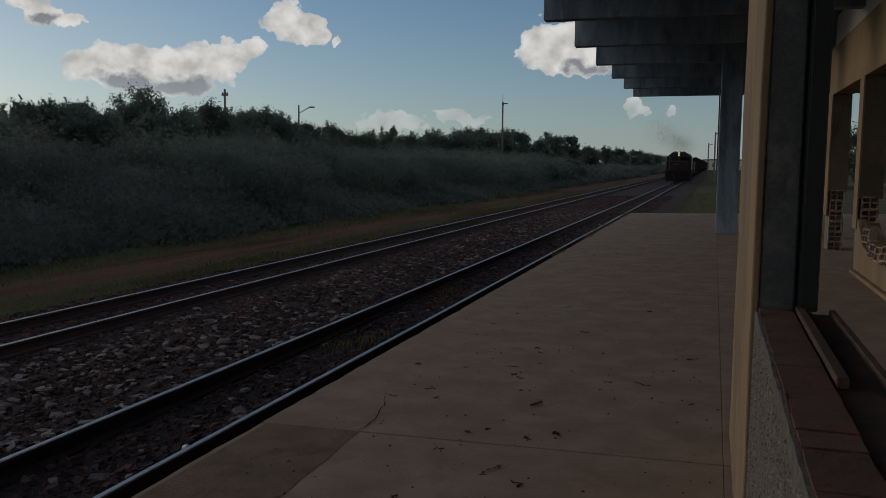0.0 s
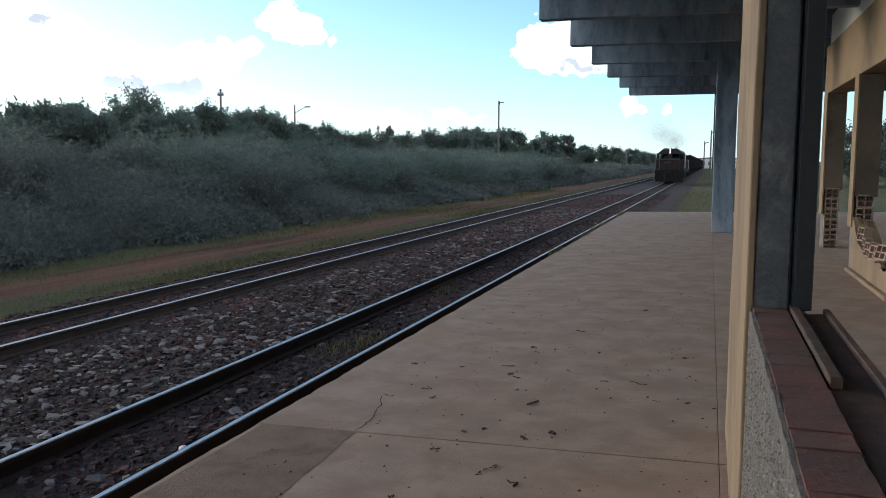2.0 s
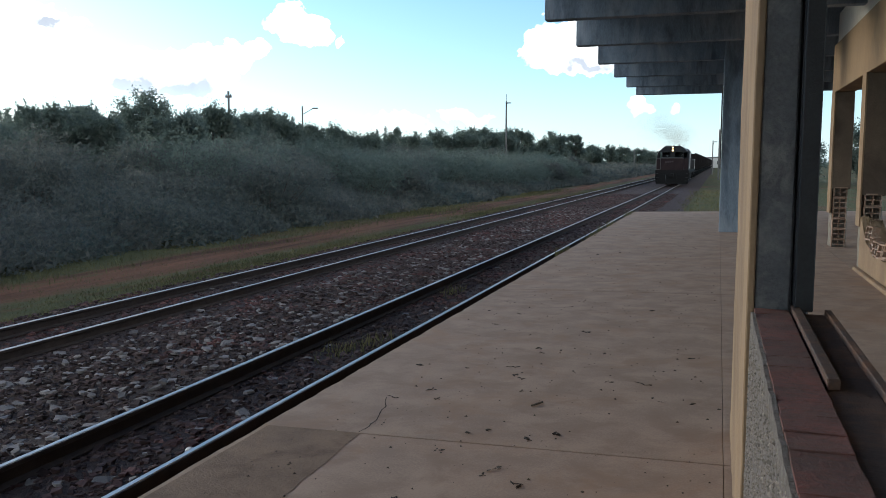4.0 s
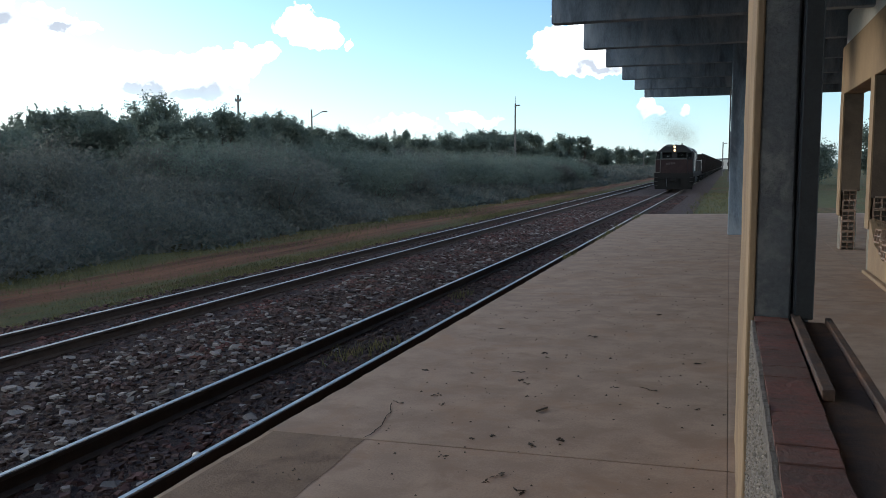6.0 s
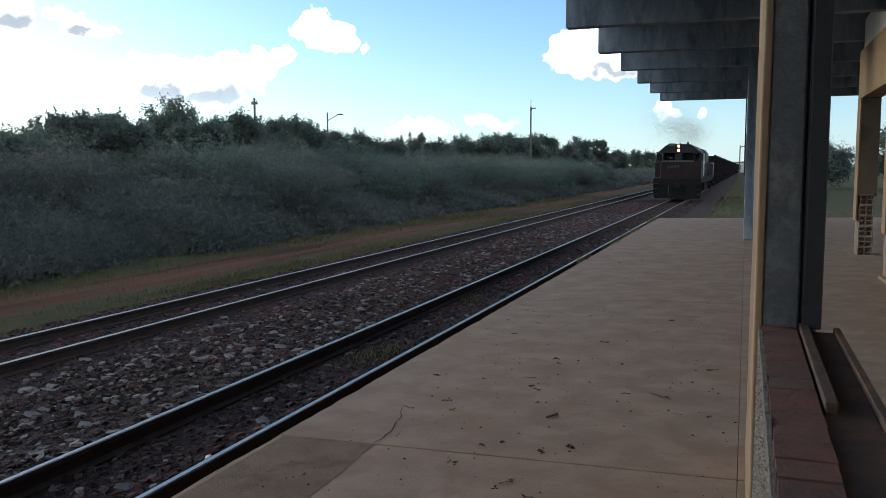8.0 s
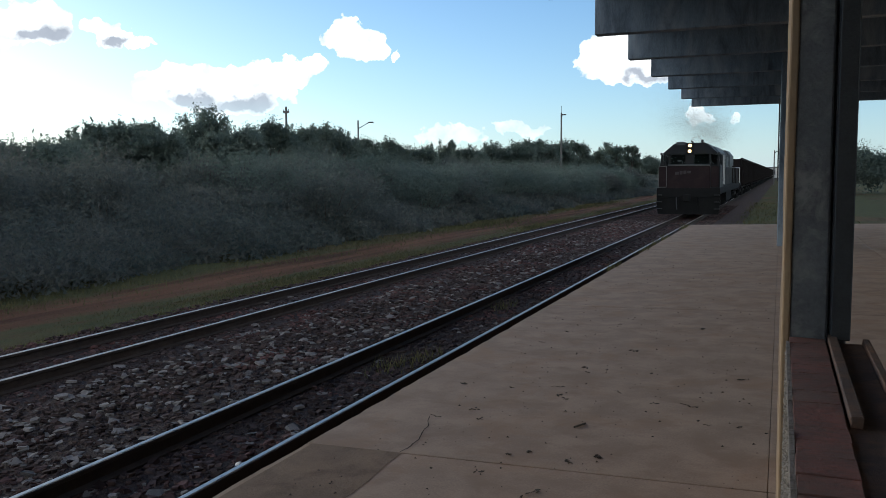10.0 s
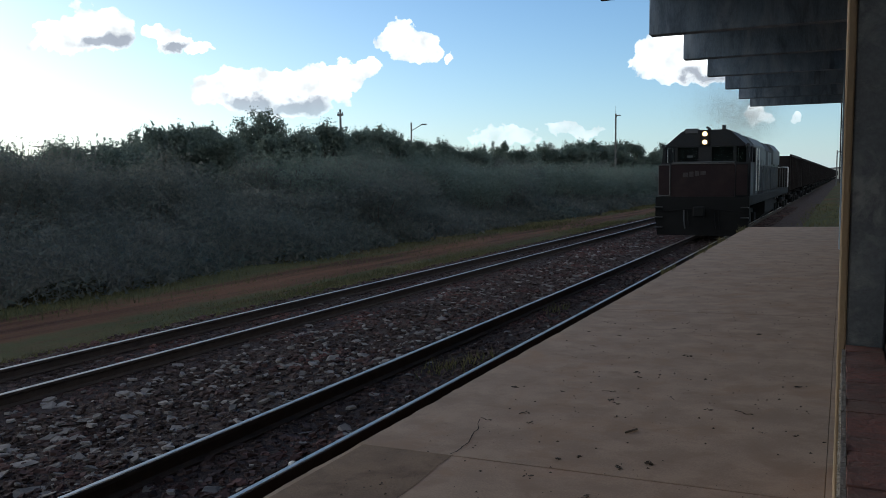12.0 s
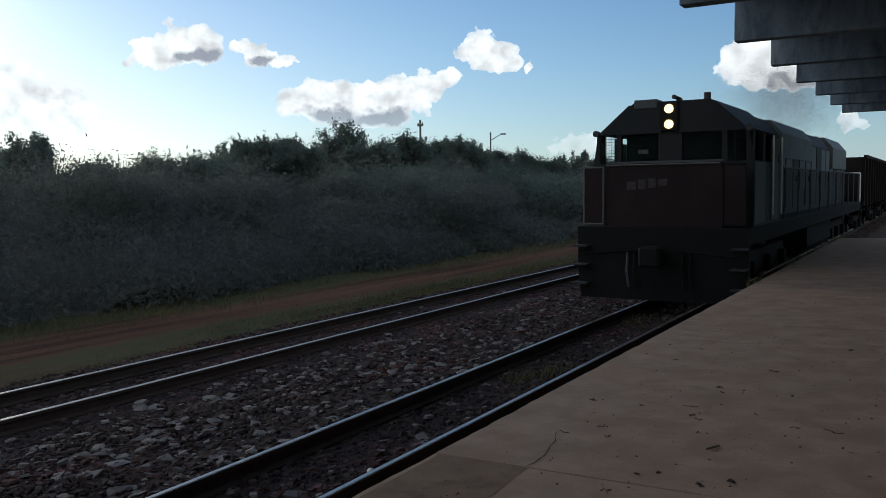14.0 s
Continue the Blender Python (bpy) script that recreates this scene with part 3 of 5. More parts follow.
def build_near_wall():
    w = thing("wall_near", "low roughcast wall with a plastered pier beside an empty window opening", "wall", kind="structure")
    part("wall_base", box(WX0 + 0.003, WX1, -6.0, 3.40, 0.0, SILL_Z - 0.063), ROUGHCAST, w)
    part("wall_inside", box(WX1, 0.352, -6.0, 3.40, 0.0, SILL_Z - 0.064), PLASTER, w)
    bm = box(WX0 - 0.006, WX0 + 0.003, -6.0, 3.40, 0.0, SILL_Z - 0.004)
    bmesh.ops.subdivide_edges(bm, edges=[e for e in bm.edges if abs(e.verts[0].co.y - e.verts[1].co.y) > 1], cuts=160, use_grid_fill=True)
    for v in bm.verts:
        if v.co.z > 0.5:
            v.co.z += 0.012 * noise.noise(Vector((v.co.y * 9, 0, 0))) + 0.008 * noise.noise(Vector((v.co.y * 31, 2, 0)))
            v.co.x += 0.003 * noise.noise(Vector((v.co.y * 17, 5, 0)))
    render_coat = part("render_coat", bm, ROUGHCAST, w, "rough grey pebbled render with a ragged top")
    # pebbles thrown into the render
    rng = np.random.default_rng(61)
    V, F = [], []
    for _ in range(8500):
        y, z = 1.0 + 2.38 * rng.random(), 0.02 + (SILL_Z - 0.05) * rng.random()
        r = 0.002 + 0.0042 * rng.random() ** 2
        k = len(V)
        x = WX0 - 0.0055
        a = rng.random() * 6.28
        V += [(x, y + r * math.cos(a + q), z + r * math.sin(a + q)) for q in (0, 1.57, 3.14, 4.71)] + [(x - r * 0.9, y, z)]
        F += [(k, k + 1, k + 4), (k + 1, k + 2, k + 4), (k + 2, k + 3, k + 4), (k + 3, k, k + 4)]
    me = bpy.data.meshes.new("pebbles")
    me.from_pydata(V, [], F)
    me.materials.append(PEBBLE)
    tagged(part("pebbles", me, PEBBLE, render_coat), kind="stuff")
    part("pier_core", roughen(box(WX0 + 0.004, 0.246, 3.412, 4.95, 0.0, BEAM_Z + 0.3, 0.006), 6, 0.004, 2), PIER_END, w, "dark grey pier end")
    part("pier_back", box(0.246, WX1, 3.46, 4.95, 0.0, BEAM_Z + 0.3, 0.006), PIER_END, w)
    part("plaster_skin", roughen(box(WX0 - 0.018, WX0 + 0.004, 3.405, 4.95, 0.0, BEAM_Z, 0.004), 16, 0.0055, 9), PLASTER, w, "sunlit beige plaster skin with chipped edges")
    # window frame of steel angle
    part("frame_post", box(0.252, WX1 + 0.004, 3.415, 3.455, SILL_Z, BEAM_Z, 0.003), DARK_STEEL, w, "dark steel window post")
    part("frame_lip", box(WX1 - 0.045, WX1 + 0.006, 3.380, 3.418, SILL_Z, BEAM_Z, 0.003), DARK_STEEL, w)
    part("sill_channel", box(0.240, 0.340, -3.0, 3.41, SILL_Z - 0.058, SILL_Z - 0.012, 0.002), RUST, w, "rusty steel sill channel")
    part("sill_lip", box(0.340, 0.358, -3.0, 3.41, SILL_Z - 0.058, SILL_Z + 0.004, 0.002), RUST, w, "rusty upstand of the sill channel")
    part("stop_bar", box(0.247, 0.271, 2.52, 3.41, SILL_Z - 0.012, SILL_Z + 0.012, 0.002), RUST, w, "short rusty steel bar")
    y = 3.40
    k = 0
    while y > -3:
        d = 0.085 + 0.02 * ((k * 7) % 5) / 5
        bm = roughen(box(WX0 + 0.0035, 0.240, y - d + 0.0004, y, SILL_Z - 0.058, SILL_Z - 0.0007 * (k % 3), 0.0008), 2, 0.0022, k)
        part("sill_brick", bm, SILL_BRICK, w)
        y -= d
        k += 1
    part("sill_mortar", box(WX0 + 0.005, 0.239, -3.0, 3.40, SILL_Z - 0.062, SILL_Z - 0.004), SILL_BRICK, w)


build_near_wall()


# ---- ruined inner wall ----
IX0, IX1 = 1.66, 1.93
LINTEL_Z = 2.37


def hollow_brick():
    """A hollow clay block: a ring with a cross of webs inside, open at its end."""
    bm = bmesh.new()
    w, h, d = 0.19, 0.155, 0.085
    for x0, x1, z0, z1 in ((0, w, 0, 0.016), (0, w, h - 0.016, h), (0, 0.016, 0.016, h - 0.016), (w - 0.016, w, 0.016, h - 0.016), (w / 2 - 0.007, w / 2 + 0.007, 0.016, h - 0.016), (0.016, w - 0.016, h / 2 - 0.006, h / 2 + 0.006)):
        box(x0, x1, 0, d, z0, z1, bm=bm)
    return mesh_of("brick", bm, HOLLOW_BRICK)


BRICK_ME = hollow_brick()


def build_inner_wall():
    w = thing("wall_inner", "ruined beige plastered wall with broken openings and exposed hollow bricks", "wall", kind="structure")
    part("lintel", roughen(box(IX0, IX1, -6, 15.0, LINTEL_Z, BEAM_Z - 0.18, 0.006), 2, 0.004, 1), PLASTER, w)
    part("upper_band", box(IX0 + 0.05, IX1, -6, 15.0, BEAM_Z - 0.18, BEAM_Z + 0.3), WALL_WHITE, w, "pale upper band")
    for y0, y1, seed in ((11.75, 12.02, 3), (14.55, 14.90, 5), (8.6, 8.9, 7)):
        # pier darkened as its shaded face; the plaster skin stays light, as sunlit
        pier = part("pier", roughen(box(IX0, IX1 - 0.01, y0, y1, 0.92, LINTEL_Z, 0.008), 3, 0.006, seed), SHADED_WALL, w, "brown pier with shade in its colour, broken open at its foot")
        part("pier_skin", roughen(box(IX0 - 0.016, IX0 + 0.004, y0 - 0.004, y1, 0.55, LINTEL_Z, 0.003), 5, 0.004, seed + 4), PLASTER, pier, "strip of sunlit beige plaster")
        part("pier_foot", roughen(box(IX0 + 0.02, IX1 - 0.03, y0 + 0.09, y1, 0.0, 0.93, 0.008), 4, 0.012, seed + 1), MORTAR, pier)
        for k in range(6):
            part("brick", BRICK_ME, HOLLOW_BRICK, pier, m=pose(IX0 + 0.03 + 0.01 * math.sin(k * 3.1), y0 + 0.005 + 0.012 * math.cos(k * 2.1), 0.0 + 0.158 * k))
    # broken low wall between the piers
    bm = box(IX0, IX1 - 0.03, 9.3, 11.74, 0.0, 0.45)
    bmesh.ops.subdivide_edges(bm, edges=bm.edges[:], cuts=10, use_grid_fill=True)
    for v in bm.verts:
        if v.co.z > 0.3:
            v.co.z = 0.30 + 0.33 * max(0, (v.co.y - 11.0) / 0.7) + 0.10 * noise.noise(Vector((v.co.x * 6, v.co.y * 5, 0)))
    part("low_wall", bm, PLASTER, w, "stub of low wall with a broken top")
    for k, (x, y, z) in enumerate([(1.70, 10.55, 0.36), (1.68, 10.2, 0.34), (1.73, 10.95, 0.44), (1.69, 9.9, 0.33), (1.70, 9.6, 0.36)]):
        part("brick", BRICK_ME, HOLLOW_BRICK, w, m=pose(x, y, z, 4 * k, 0, 90 + 5 * k))
    part("footing", box(IX0 - 0.06, IX0 + 0.0, 9.3, 11.74, 0.0, 0.07, 0.01), PLASTER, w)


build_inner_wall()
# unseen wall added behind the camera, keeps sky light off the pier faces
solid("wall_back", box(0.13, 9.0, -6.4, -6.1, -0.1, BEAM_Z + 0.6), PLASTER, "unseen plain plastered wall added to block sky light from behind", "wall", kind="structure")


# ---- foliage ----
def leaf_cloud(name, centres, size, mat, seed, tilt=1.0, per=1, jitter=0.0):
    """Many small three-cornered leaves round the given centres, in one mesh."""
    rng = np.random.default_rng(seed)
    c = np.repeat(np.asarray(centres, float), per, 0)
    n = len(c)
    if jitter:
        c = c + rng.normal(0, jitter, (n, 3))
    a = rng.normal(0, 1, (n, 3)) * np.array([1, 1, tilt])
    a /= np.linalg.norm(a, axis=1)[:, None] + 1e-9
    b = np.cross(a, rng.normal(0, 1, (n, 3)))
    b /= np.linalg.norm(b, axis=1)[:, None] + 1e-9
    s = (size * (0.5 + rng.random(n)))[:, None] if np.isscalar(size) else (np.repeat(size, per) * (0.5 + rng.random(n)))[:, None]
    v = np.stack([c - a * s, c + a * s, c + b * s * 0.75], 1).reshape(-1, 3)
    me = bpy.data.meshes.new(name)
    me.vertices.add(3 * n)
    me.vertices.foreach_set("co", v.ravel())
    me.loops.add(3 * n)
    me.loops.foreach_set("vertex_index", np.arange(3 * n, dtype=np.int32))
    me.polygons.add(n)
    me.polygons.foreach_set("loop_start", np.arange(0, 3 * n, 3, dtype=np.int32))
    me.update(calc_edges=True)
    me.materials.append(mat)
    return me


def tree(x, y, height, radius, seed, open_crown=False, far=False, label="", leaves=None):
    """Tapered trunk, limbs, and a crown of clumps with gaps."""
    rng = np.random.default_rng(seed)
    leaves = leaves or LEAF_TREE
    t = thing("tree", label or ("feathery tree with an open, airy crown" if open_crown else "dense dark green scrub tree with a rounded uneven crown"), "tree", "trees beyond the line", m=pose(x, y, GROUND - 0.15 + fall(x)))
    bm = tube((0, 0, 0), (0.1 * radius, 0, height * 0.55), 0.035 * height, 7, r2=0.018 * height)
    clumps, pts = [], []
    few = 0.42 if far else 1.0
    if open_crown:
        # fine branches fan out into a feathery dome, leaves strung along their outer halves
        for k in range(100):
            a = k * 2.4 + rng.random() * 0.5
            up = 1.0 - 0.85 * rng.random() ** 1.15
            reach = 0.62 + 0.38 * rng.random()
            foot = Vector((0.05 * radius * math.cos(a), 0.05 * radius * math.sin(a), height * (0.22 + 0.2 * rng.random())))
            out = radius * 0.92 * math.sqrt(1 - up * up * 0.96) * reach
            tip = Vector((math.cos(a) * out, math.sin(a) * out, height * (0.36 + 0.62 * up ** 0.55 * reach)))
            tube(foot, tip, 0.004 * height, 4, bm, 0.001 * height)
            n = int(400 * few)
            along = 0.45 + 0.57 * rng.random(n) ** 0.8
            base = np.array(foot) + along[:, None] * (np.array(tip) - np.array(foot))
            pts.append(base + rng.normal(0, 1, (n, 3)) * (0.085 * radius * (1.25 - 0.6 * along))[:, None])
        clumps.append((Vector((0, 0, height * 0.42)), radius * 0.62))
        clumps.append((Vector((0.3 * radius, 0, height * 0.52)), radius * 0.40))
        clumps.append((Vector((-0.3 * radius, 0, height * 0.52)), radius * 0.40))
    else:
        for k in range(15):
            a = k * 2.4 + rng.random() * 0.8
            r = radius * (0.25 + 0.62 * rng.random())
            z0 = height * (0.18 + 0.35 * rng.random())
            top = height * (0.66 + 0.24 * rng.random()) * (1 - 0.20 * (r / radius) ** 2)
            if k % 3 == 0:
                top *= 0.66
            tip = Vector((math.cos(a) * r, math.sin(a) * r, top))
            tube((0, 0, z0), tip, 0.012 * height, 5, bm, 0.003 * height)
            clumps.append((tip, radius * 0.42 * (0.7 + 0.6 * rng.random())))
            # lower boughs down to the thicket
            a2, r2 = a + 1.1, radius * (0.45 + 0.5 * rng.random())
            clumps.append((Vector((math.cos(a2) * r2, math.sin(a2) * r2, height * (0.25 + 0.38 * rng.random()))), radius * 0.46 * (0.7 + 0.5 * rng.random())))
            # thin sprays that break the outline
            for j in range(3):
                way = Vector((math.cos(a) * 0.5, math.sin(a) * 0.5, 1.0)) + Vector(rng.normal(0, 0.45, 3))
                n = int(46 * few)
                along = rng.random(n)
                pts.append(np.array(tip) + along[:, None] * np.array(way.normalized()) * radius * 0.46 + rng.normal(0, 0.022 * radius, (n, 3)))
        clumps.append((Vector((0, 0, height * 0.78)), radius * 0.46))
        clumps.append((Vector((0, 0, height * 0.50)), radius * 0.62))
        clumps.append((Vector((0.3 * radius, -0.2 * radius, height * 0.80)), radius * 0.36))
    part("trunk", bm, BARK, t)
    sizes = [np.full(len(p), 1.1) for p in pts]
    for c, r in clumps:
        n = int(1200 * few)
        d = rng.normal(0, 1, (n, 3))
        d /= np.linalg.norm(d, axis=1)[:, None]
        deep = np.clip(np.abs(rng.normal(0.66, 0.26, n)), 0.1, 1.08)
        rad = r * deep * (1 + 0.25 * np.sin(d[:, 0] * 5 + d[:, 2] * 4 + r * 9))
        sizes.append(np.where(deep < 0.55, 2.4, np.where(deep < 0.82, 1.4, 0.75)))
        pts.append(np.array(c) + d * rad[:, None] * np.array([1, 1, 0.8]))
    pts, sizes = np.concatenate(pts), np.concatenate(sizes)
    over = pts[:, 2] > 0.1
    leaf = min(0.0130 * height, 0.074) * (1.5 if far else 1.0)
    part("crown", leaf_cloud("crown", pts[over], leaf * sizes[over], leaves, seed + 1), leaves, t)
    return t


def scrub_height(x, y):
    """Height of the thicket over the ground at a place."""
    d = -15.2 - x + 1.5 * noise.noise(Vector((y * 0.16, 1.3, 0))) + 0.9 * noise.noise(Vector((y * 0.6, 4.3, 0)))
    if d <= 0:
        return 0.0
    rise = min(1.0, d / 2.6) ** 0.55
    lump = max(0.0, noise.noise(Vector((x * 0.42, y * 0.30, 7)))) + 0.6 * max(0.0, noise.noise(Vector((x * 1.1, y * 0.9, 5))))
    h = 1.25 + 0.150 * min(d, 16) + 0.55 * noise.noise(Vector((x * 0.20, y * 0.12, 2))) + 1.25 * lump
    far = max(0.0, min(1.0, (y - 20.0) / 26.0))
    return max(0.0, rise * h * (1.0 - 0.42 * far * far * (3 - 2 * far)))


def build_scrub():
    rng = np.random.default_rng(11)
    # under-mass of twigs and shade leaves, closed
    bm = bmesh.new()
    xs = [-15.6 - 1.2 * k for k in range(24)]
    ys = [-30 + 1.3 * k for k in range(150)] + [170 + 8 * k for k in range(32)]
    rows = [[bm.verts.new((x, y, GROUND - 0.3 + fall(x) + 0.62 * scrub_height(x, y) + 0.25 * noise.noise(Vector((x * 2, y * 2, 1))))) for x in xs] for y in ys]
    for a, b in zip(rows, rows[1:]):
        for i in range(len(xs) - 1):
            bm.faces.new((a[i], a[i + 1], b[i + 1], b[i]))
    solid("thicket_understory", bm, LEAF, "dark shaded inside of the dense thicket", "thicket", kind="stuff", smooth=True)
    pts, size = [], []
    while len(pts) < 740000:
        y = -8 + 400 * rng.random() ** 2.3
        x = -14.4 - 18.6 * rng.random() ** 2.0
        h = scrub_height(x, y)
        if h < 0.12:
            continue
        near = 0.030 + 0.0013 * max(0, y)
        for _ in range(4):
            deep = rng.random() ** 2.0
            pts.append((x + rng.normal(0, 0.20), y + rng.normal(0, 0.20), GROUND - 0.12 + fall(x) + h * (1.03 - 0.85 * deep) + rng.normal(0, 0.10)))
            size.append(near * (1.0 + 1.1 * deep))
    me = leaf_cloud("thicket", pts, np.array(size), LEAF, 12, per=1)
    tagged(new("thicket", me), "dense thicket of low dark green shrubs beside the line", "thicket", kind="stuff")
    # thin upright shoots over the thicket
    bm = bmesh.new()
    for _ in range(500):
        y = -6 + 120 * rng.random() ** 1.3
        x = -17.5 - 14 * rng.random()
        h = scrub_height(x, y)
        z = GROUND - 0.1 + fall(x) + h * 0.9
        tip = Vector((x + rng.normal(0, 0.15), y + rng.normal(0, 0.15), z + 0.2 + 0.35 * rng.random()))
        tube((x, y, z - 0.2), tip, 0.006, 3, bm, 0.002)
    solid("shoots", bm, BARK, "thin bare shoots standing out of the thicket", "thicket", kind="stuff")


build_scrub()


def shrub(x, y, height, radius, seed, green=False):
    """Several stems from one foot under a low mound of small leaves."""
    rng = np.random.default_rng(seed)
    t = thing("shrub", "dark green bushy shrub with a dense rounded crown" if green else "grey-green bushy shrub standing out of the thicket", "shrub", "shrubs in the thicket", m=pose(x, y, GROUND - 0.15 + fall(x)))
    bm = bmesh.new()
    pts = []
    for k in range(14):
        a = k * 2.4 + 0.6 * rng.random()
        out = radius * (0.2 + 0.75 * rng.random())
        tip = Vector((math.cos(a) * out, math.sin(a) * out, height * (0.55 + 0.38 * rng.random()) * (1 - 0.3 * (out / radius) ** 2)))
        tube((0.1 * math.cos(a), 0.1 * math.sin(a), 0), tip, 0.03, 5, bm, 0.008)
        n = 430
        d = rng.normal(0, 1, (n, 3)) * np.array([0.24, 0.24, 0.17]) * radius
        pts.append(np.array(tip) + d)
        m = 130
        along = 0.3 + 0.9 * rng.random(m)
        pts.append(np.array(tip) * along[:, None] + rng.normal(0, 0.07 * radius, (m, 3)))
    part("trunk", bm, BARK, t)
    pts = np.concatenate(pts)
    pts = pts[pts[:, 2] > 0.3]
    part("foliage", leaf_cloud("foliage", pts, 0.042 + 0.0006 * max(0, y), LEAF_TREE if green else LEAF, seed + 1), LEAF, t)


rng_shrub = np.random.default_rng(17)
for k in range(34):
    y = 2 + 92 * (k / 33) ** 1.35 + rng_shrub.normal(0, 0.8)
    x = -19.5 - 8.0 * rng_shrub.random()
    shrub(x, y, 2.7 + 0.09 * (-19 - x) + 1.2 * rng_shrub.random(), 1.3 + 0.9 * rng_shrub.random(), 300 + 5 * k, False)
for k in range(34):
    y = 30 + 85 * (k / 33) ** 1.2 + rng_shrub.normal(0, 0.8)
    x = -17.6 - 7.5 * rng_shrub.random()
    shrub(x, y, 2.5 + 0.14 * (-17.6 - x) + 0.9 * rng_shrub.random(), 1.7 + 1.1 * rng_shrub.random(), 600 + 5 * k, k % 4 != 1)

# trees: azimuth to the left, top elevation, distance off the line, half width in degrees, open crown
TREES_NEAR = [
    # first five: added, almost wholly out of view, to shade the thicket
    (82.0, 4.5, 30, 4.0, 0), (76.0, 4.5, 30, 3.5, 0), (70.0, 4.2, 30, 3.2, 0), (66.0, 3.6, 30, 3.0, 0), (62.0, 2.9, 31, 2.6, 0), (58.0, 3.8, 36, 2.4, 1),
    (54.0, 2.09, 30, 2.6, 0), (50.5, 2.24, 32, 2.4, 0), (47.4, 2.28, 30, 2.4, 0), (45.4, 3.01, 33, 1.4, 1), (43.3, 3.64, 33, 2.0, 0), (41.0, 3.58, 31, 1.8, 0),
    (37.9, 4.43, 34, 2.3, 1),
]
TREES_MIDDLE = [
    (35.9, 3.17, 30, 1.9, 0), (33.6, 3.61, 32, 1.9, 0), (31.6, 3.65, 32, 1.8, 0), (29.6, 3.38, 32, 1.7, 0), (27.6, 2.82, 31, 1.5, 0), (25.6, 2.26, 31, 1.5, 0),
    (23.6, 1.8, 30, 1.3, 0), (21.8, 2.24, 33, 0.9, 1), (20.4, 1.66, 30, 1.2, 0), (18.7, 2.0, 34, 1.1, 1), (17.0, 2.03, 31, 1.2, 0), (15.8, 2.46, 32, 1.2, 0),
]
TREES_FAR = [
    (14.3, 2.19, 31, 1.0, 0), (12.9, 2.12, 32, 0.8, 0), (11.7, 1.35, 30, 0.9, 0), (10.7, 1.87, 33, 0.75, 0), (9.4, 1.8, 32, 0.6, 0), (8.3, 1.02, 30, 0.8, 0),
    (7.0, 0.95, 31, 0.5, 1), (6.1, 0.77, 30, 0.6, 0), (5.3, 0.73, 28, 0.6, 0), (4.5, 0.5, 26, 0.6, 0), (3.8, 0.42, 26, 0.5, 0), (3.1, 0.28, 25, 0.5, 0),
]
EYE_Z = 1.33
for k, (az, el, off, hw, airy) in enumerate(TREES_NEAR + TREES_MIDDLE + TREES_FAR):
    dist = off / math.sin(radians(az))
    tree(-off, 0.77 + off / math.tan(radians(az)), EYE_Z + dist * math.tan(radians(el)) - GROUND + 0.15 + 0.006 * dist - fall(-off), 1.25 * dist * math.tan(radians(hw)), 40 + k, bool(airy), dist > 90)

# the trees beyond the field on the other side
for k in range(9):
    tree(7 + 6.5 * k + 2 * math.sin(k * 2.2), 92 + 5 * math.cos(k * 1.7), 4.6 + 1.6 * math.sin(k * 1.3) ** 2, 3.8, 90 + k, False, True, "green bushy tree beyond the grass field")


def build_far_woods():
    """Low woods that close the horizon."""
    rng = np.random.default_rng(21)
    pts = []
    for _ in range(16000):
        a = radians(-100 + 200 * rng.random())
        d = 380 + 120 * rng.random()
        x, y = -math.sin(a) * d, math.cos(a) * d
        if abs(x + 5) < 14:
            continue
        h = 3.2 + 2.0 * noise.noise(Vector((a * 40, 2, 0)))
        pts.append((x, y, GROUND + h * rng.random() ** 0.6))
    me = leaf_cloud("far_woods", pts, 1.1, LEAF_TREE, 22)
    tagged(new("far_woods", me), "far low dark woods along the horizon", "woods", kind="stuff")


build_far_woods()


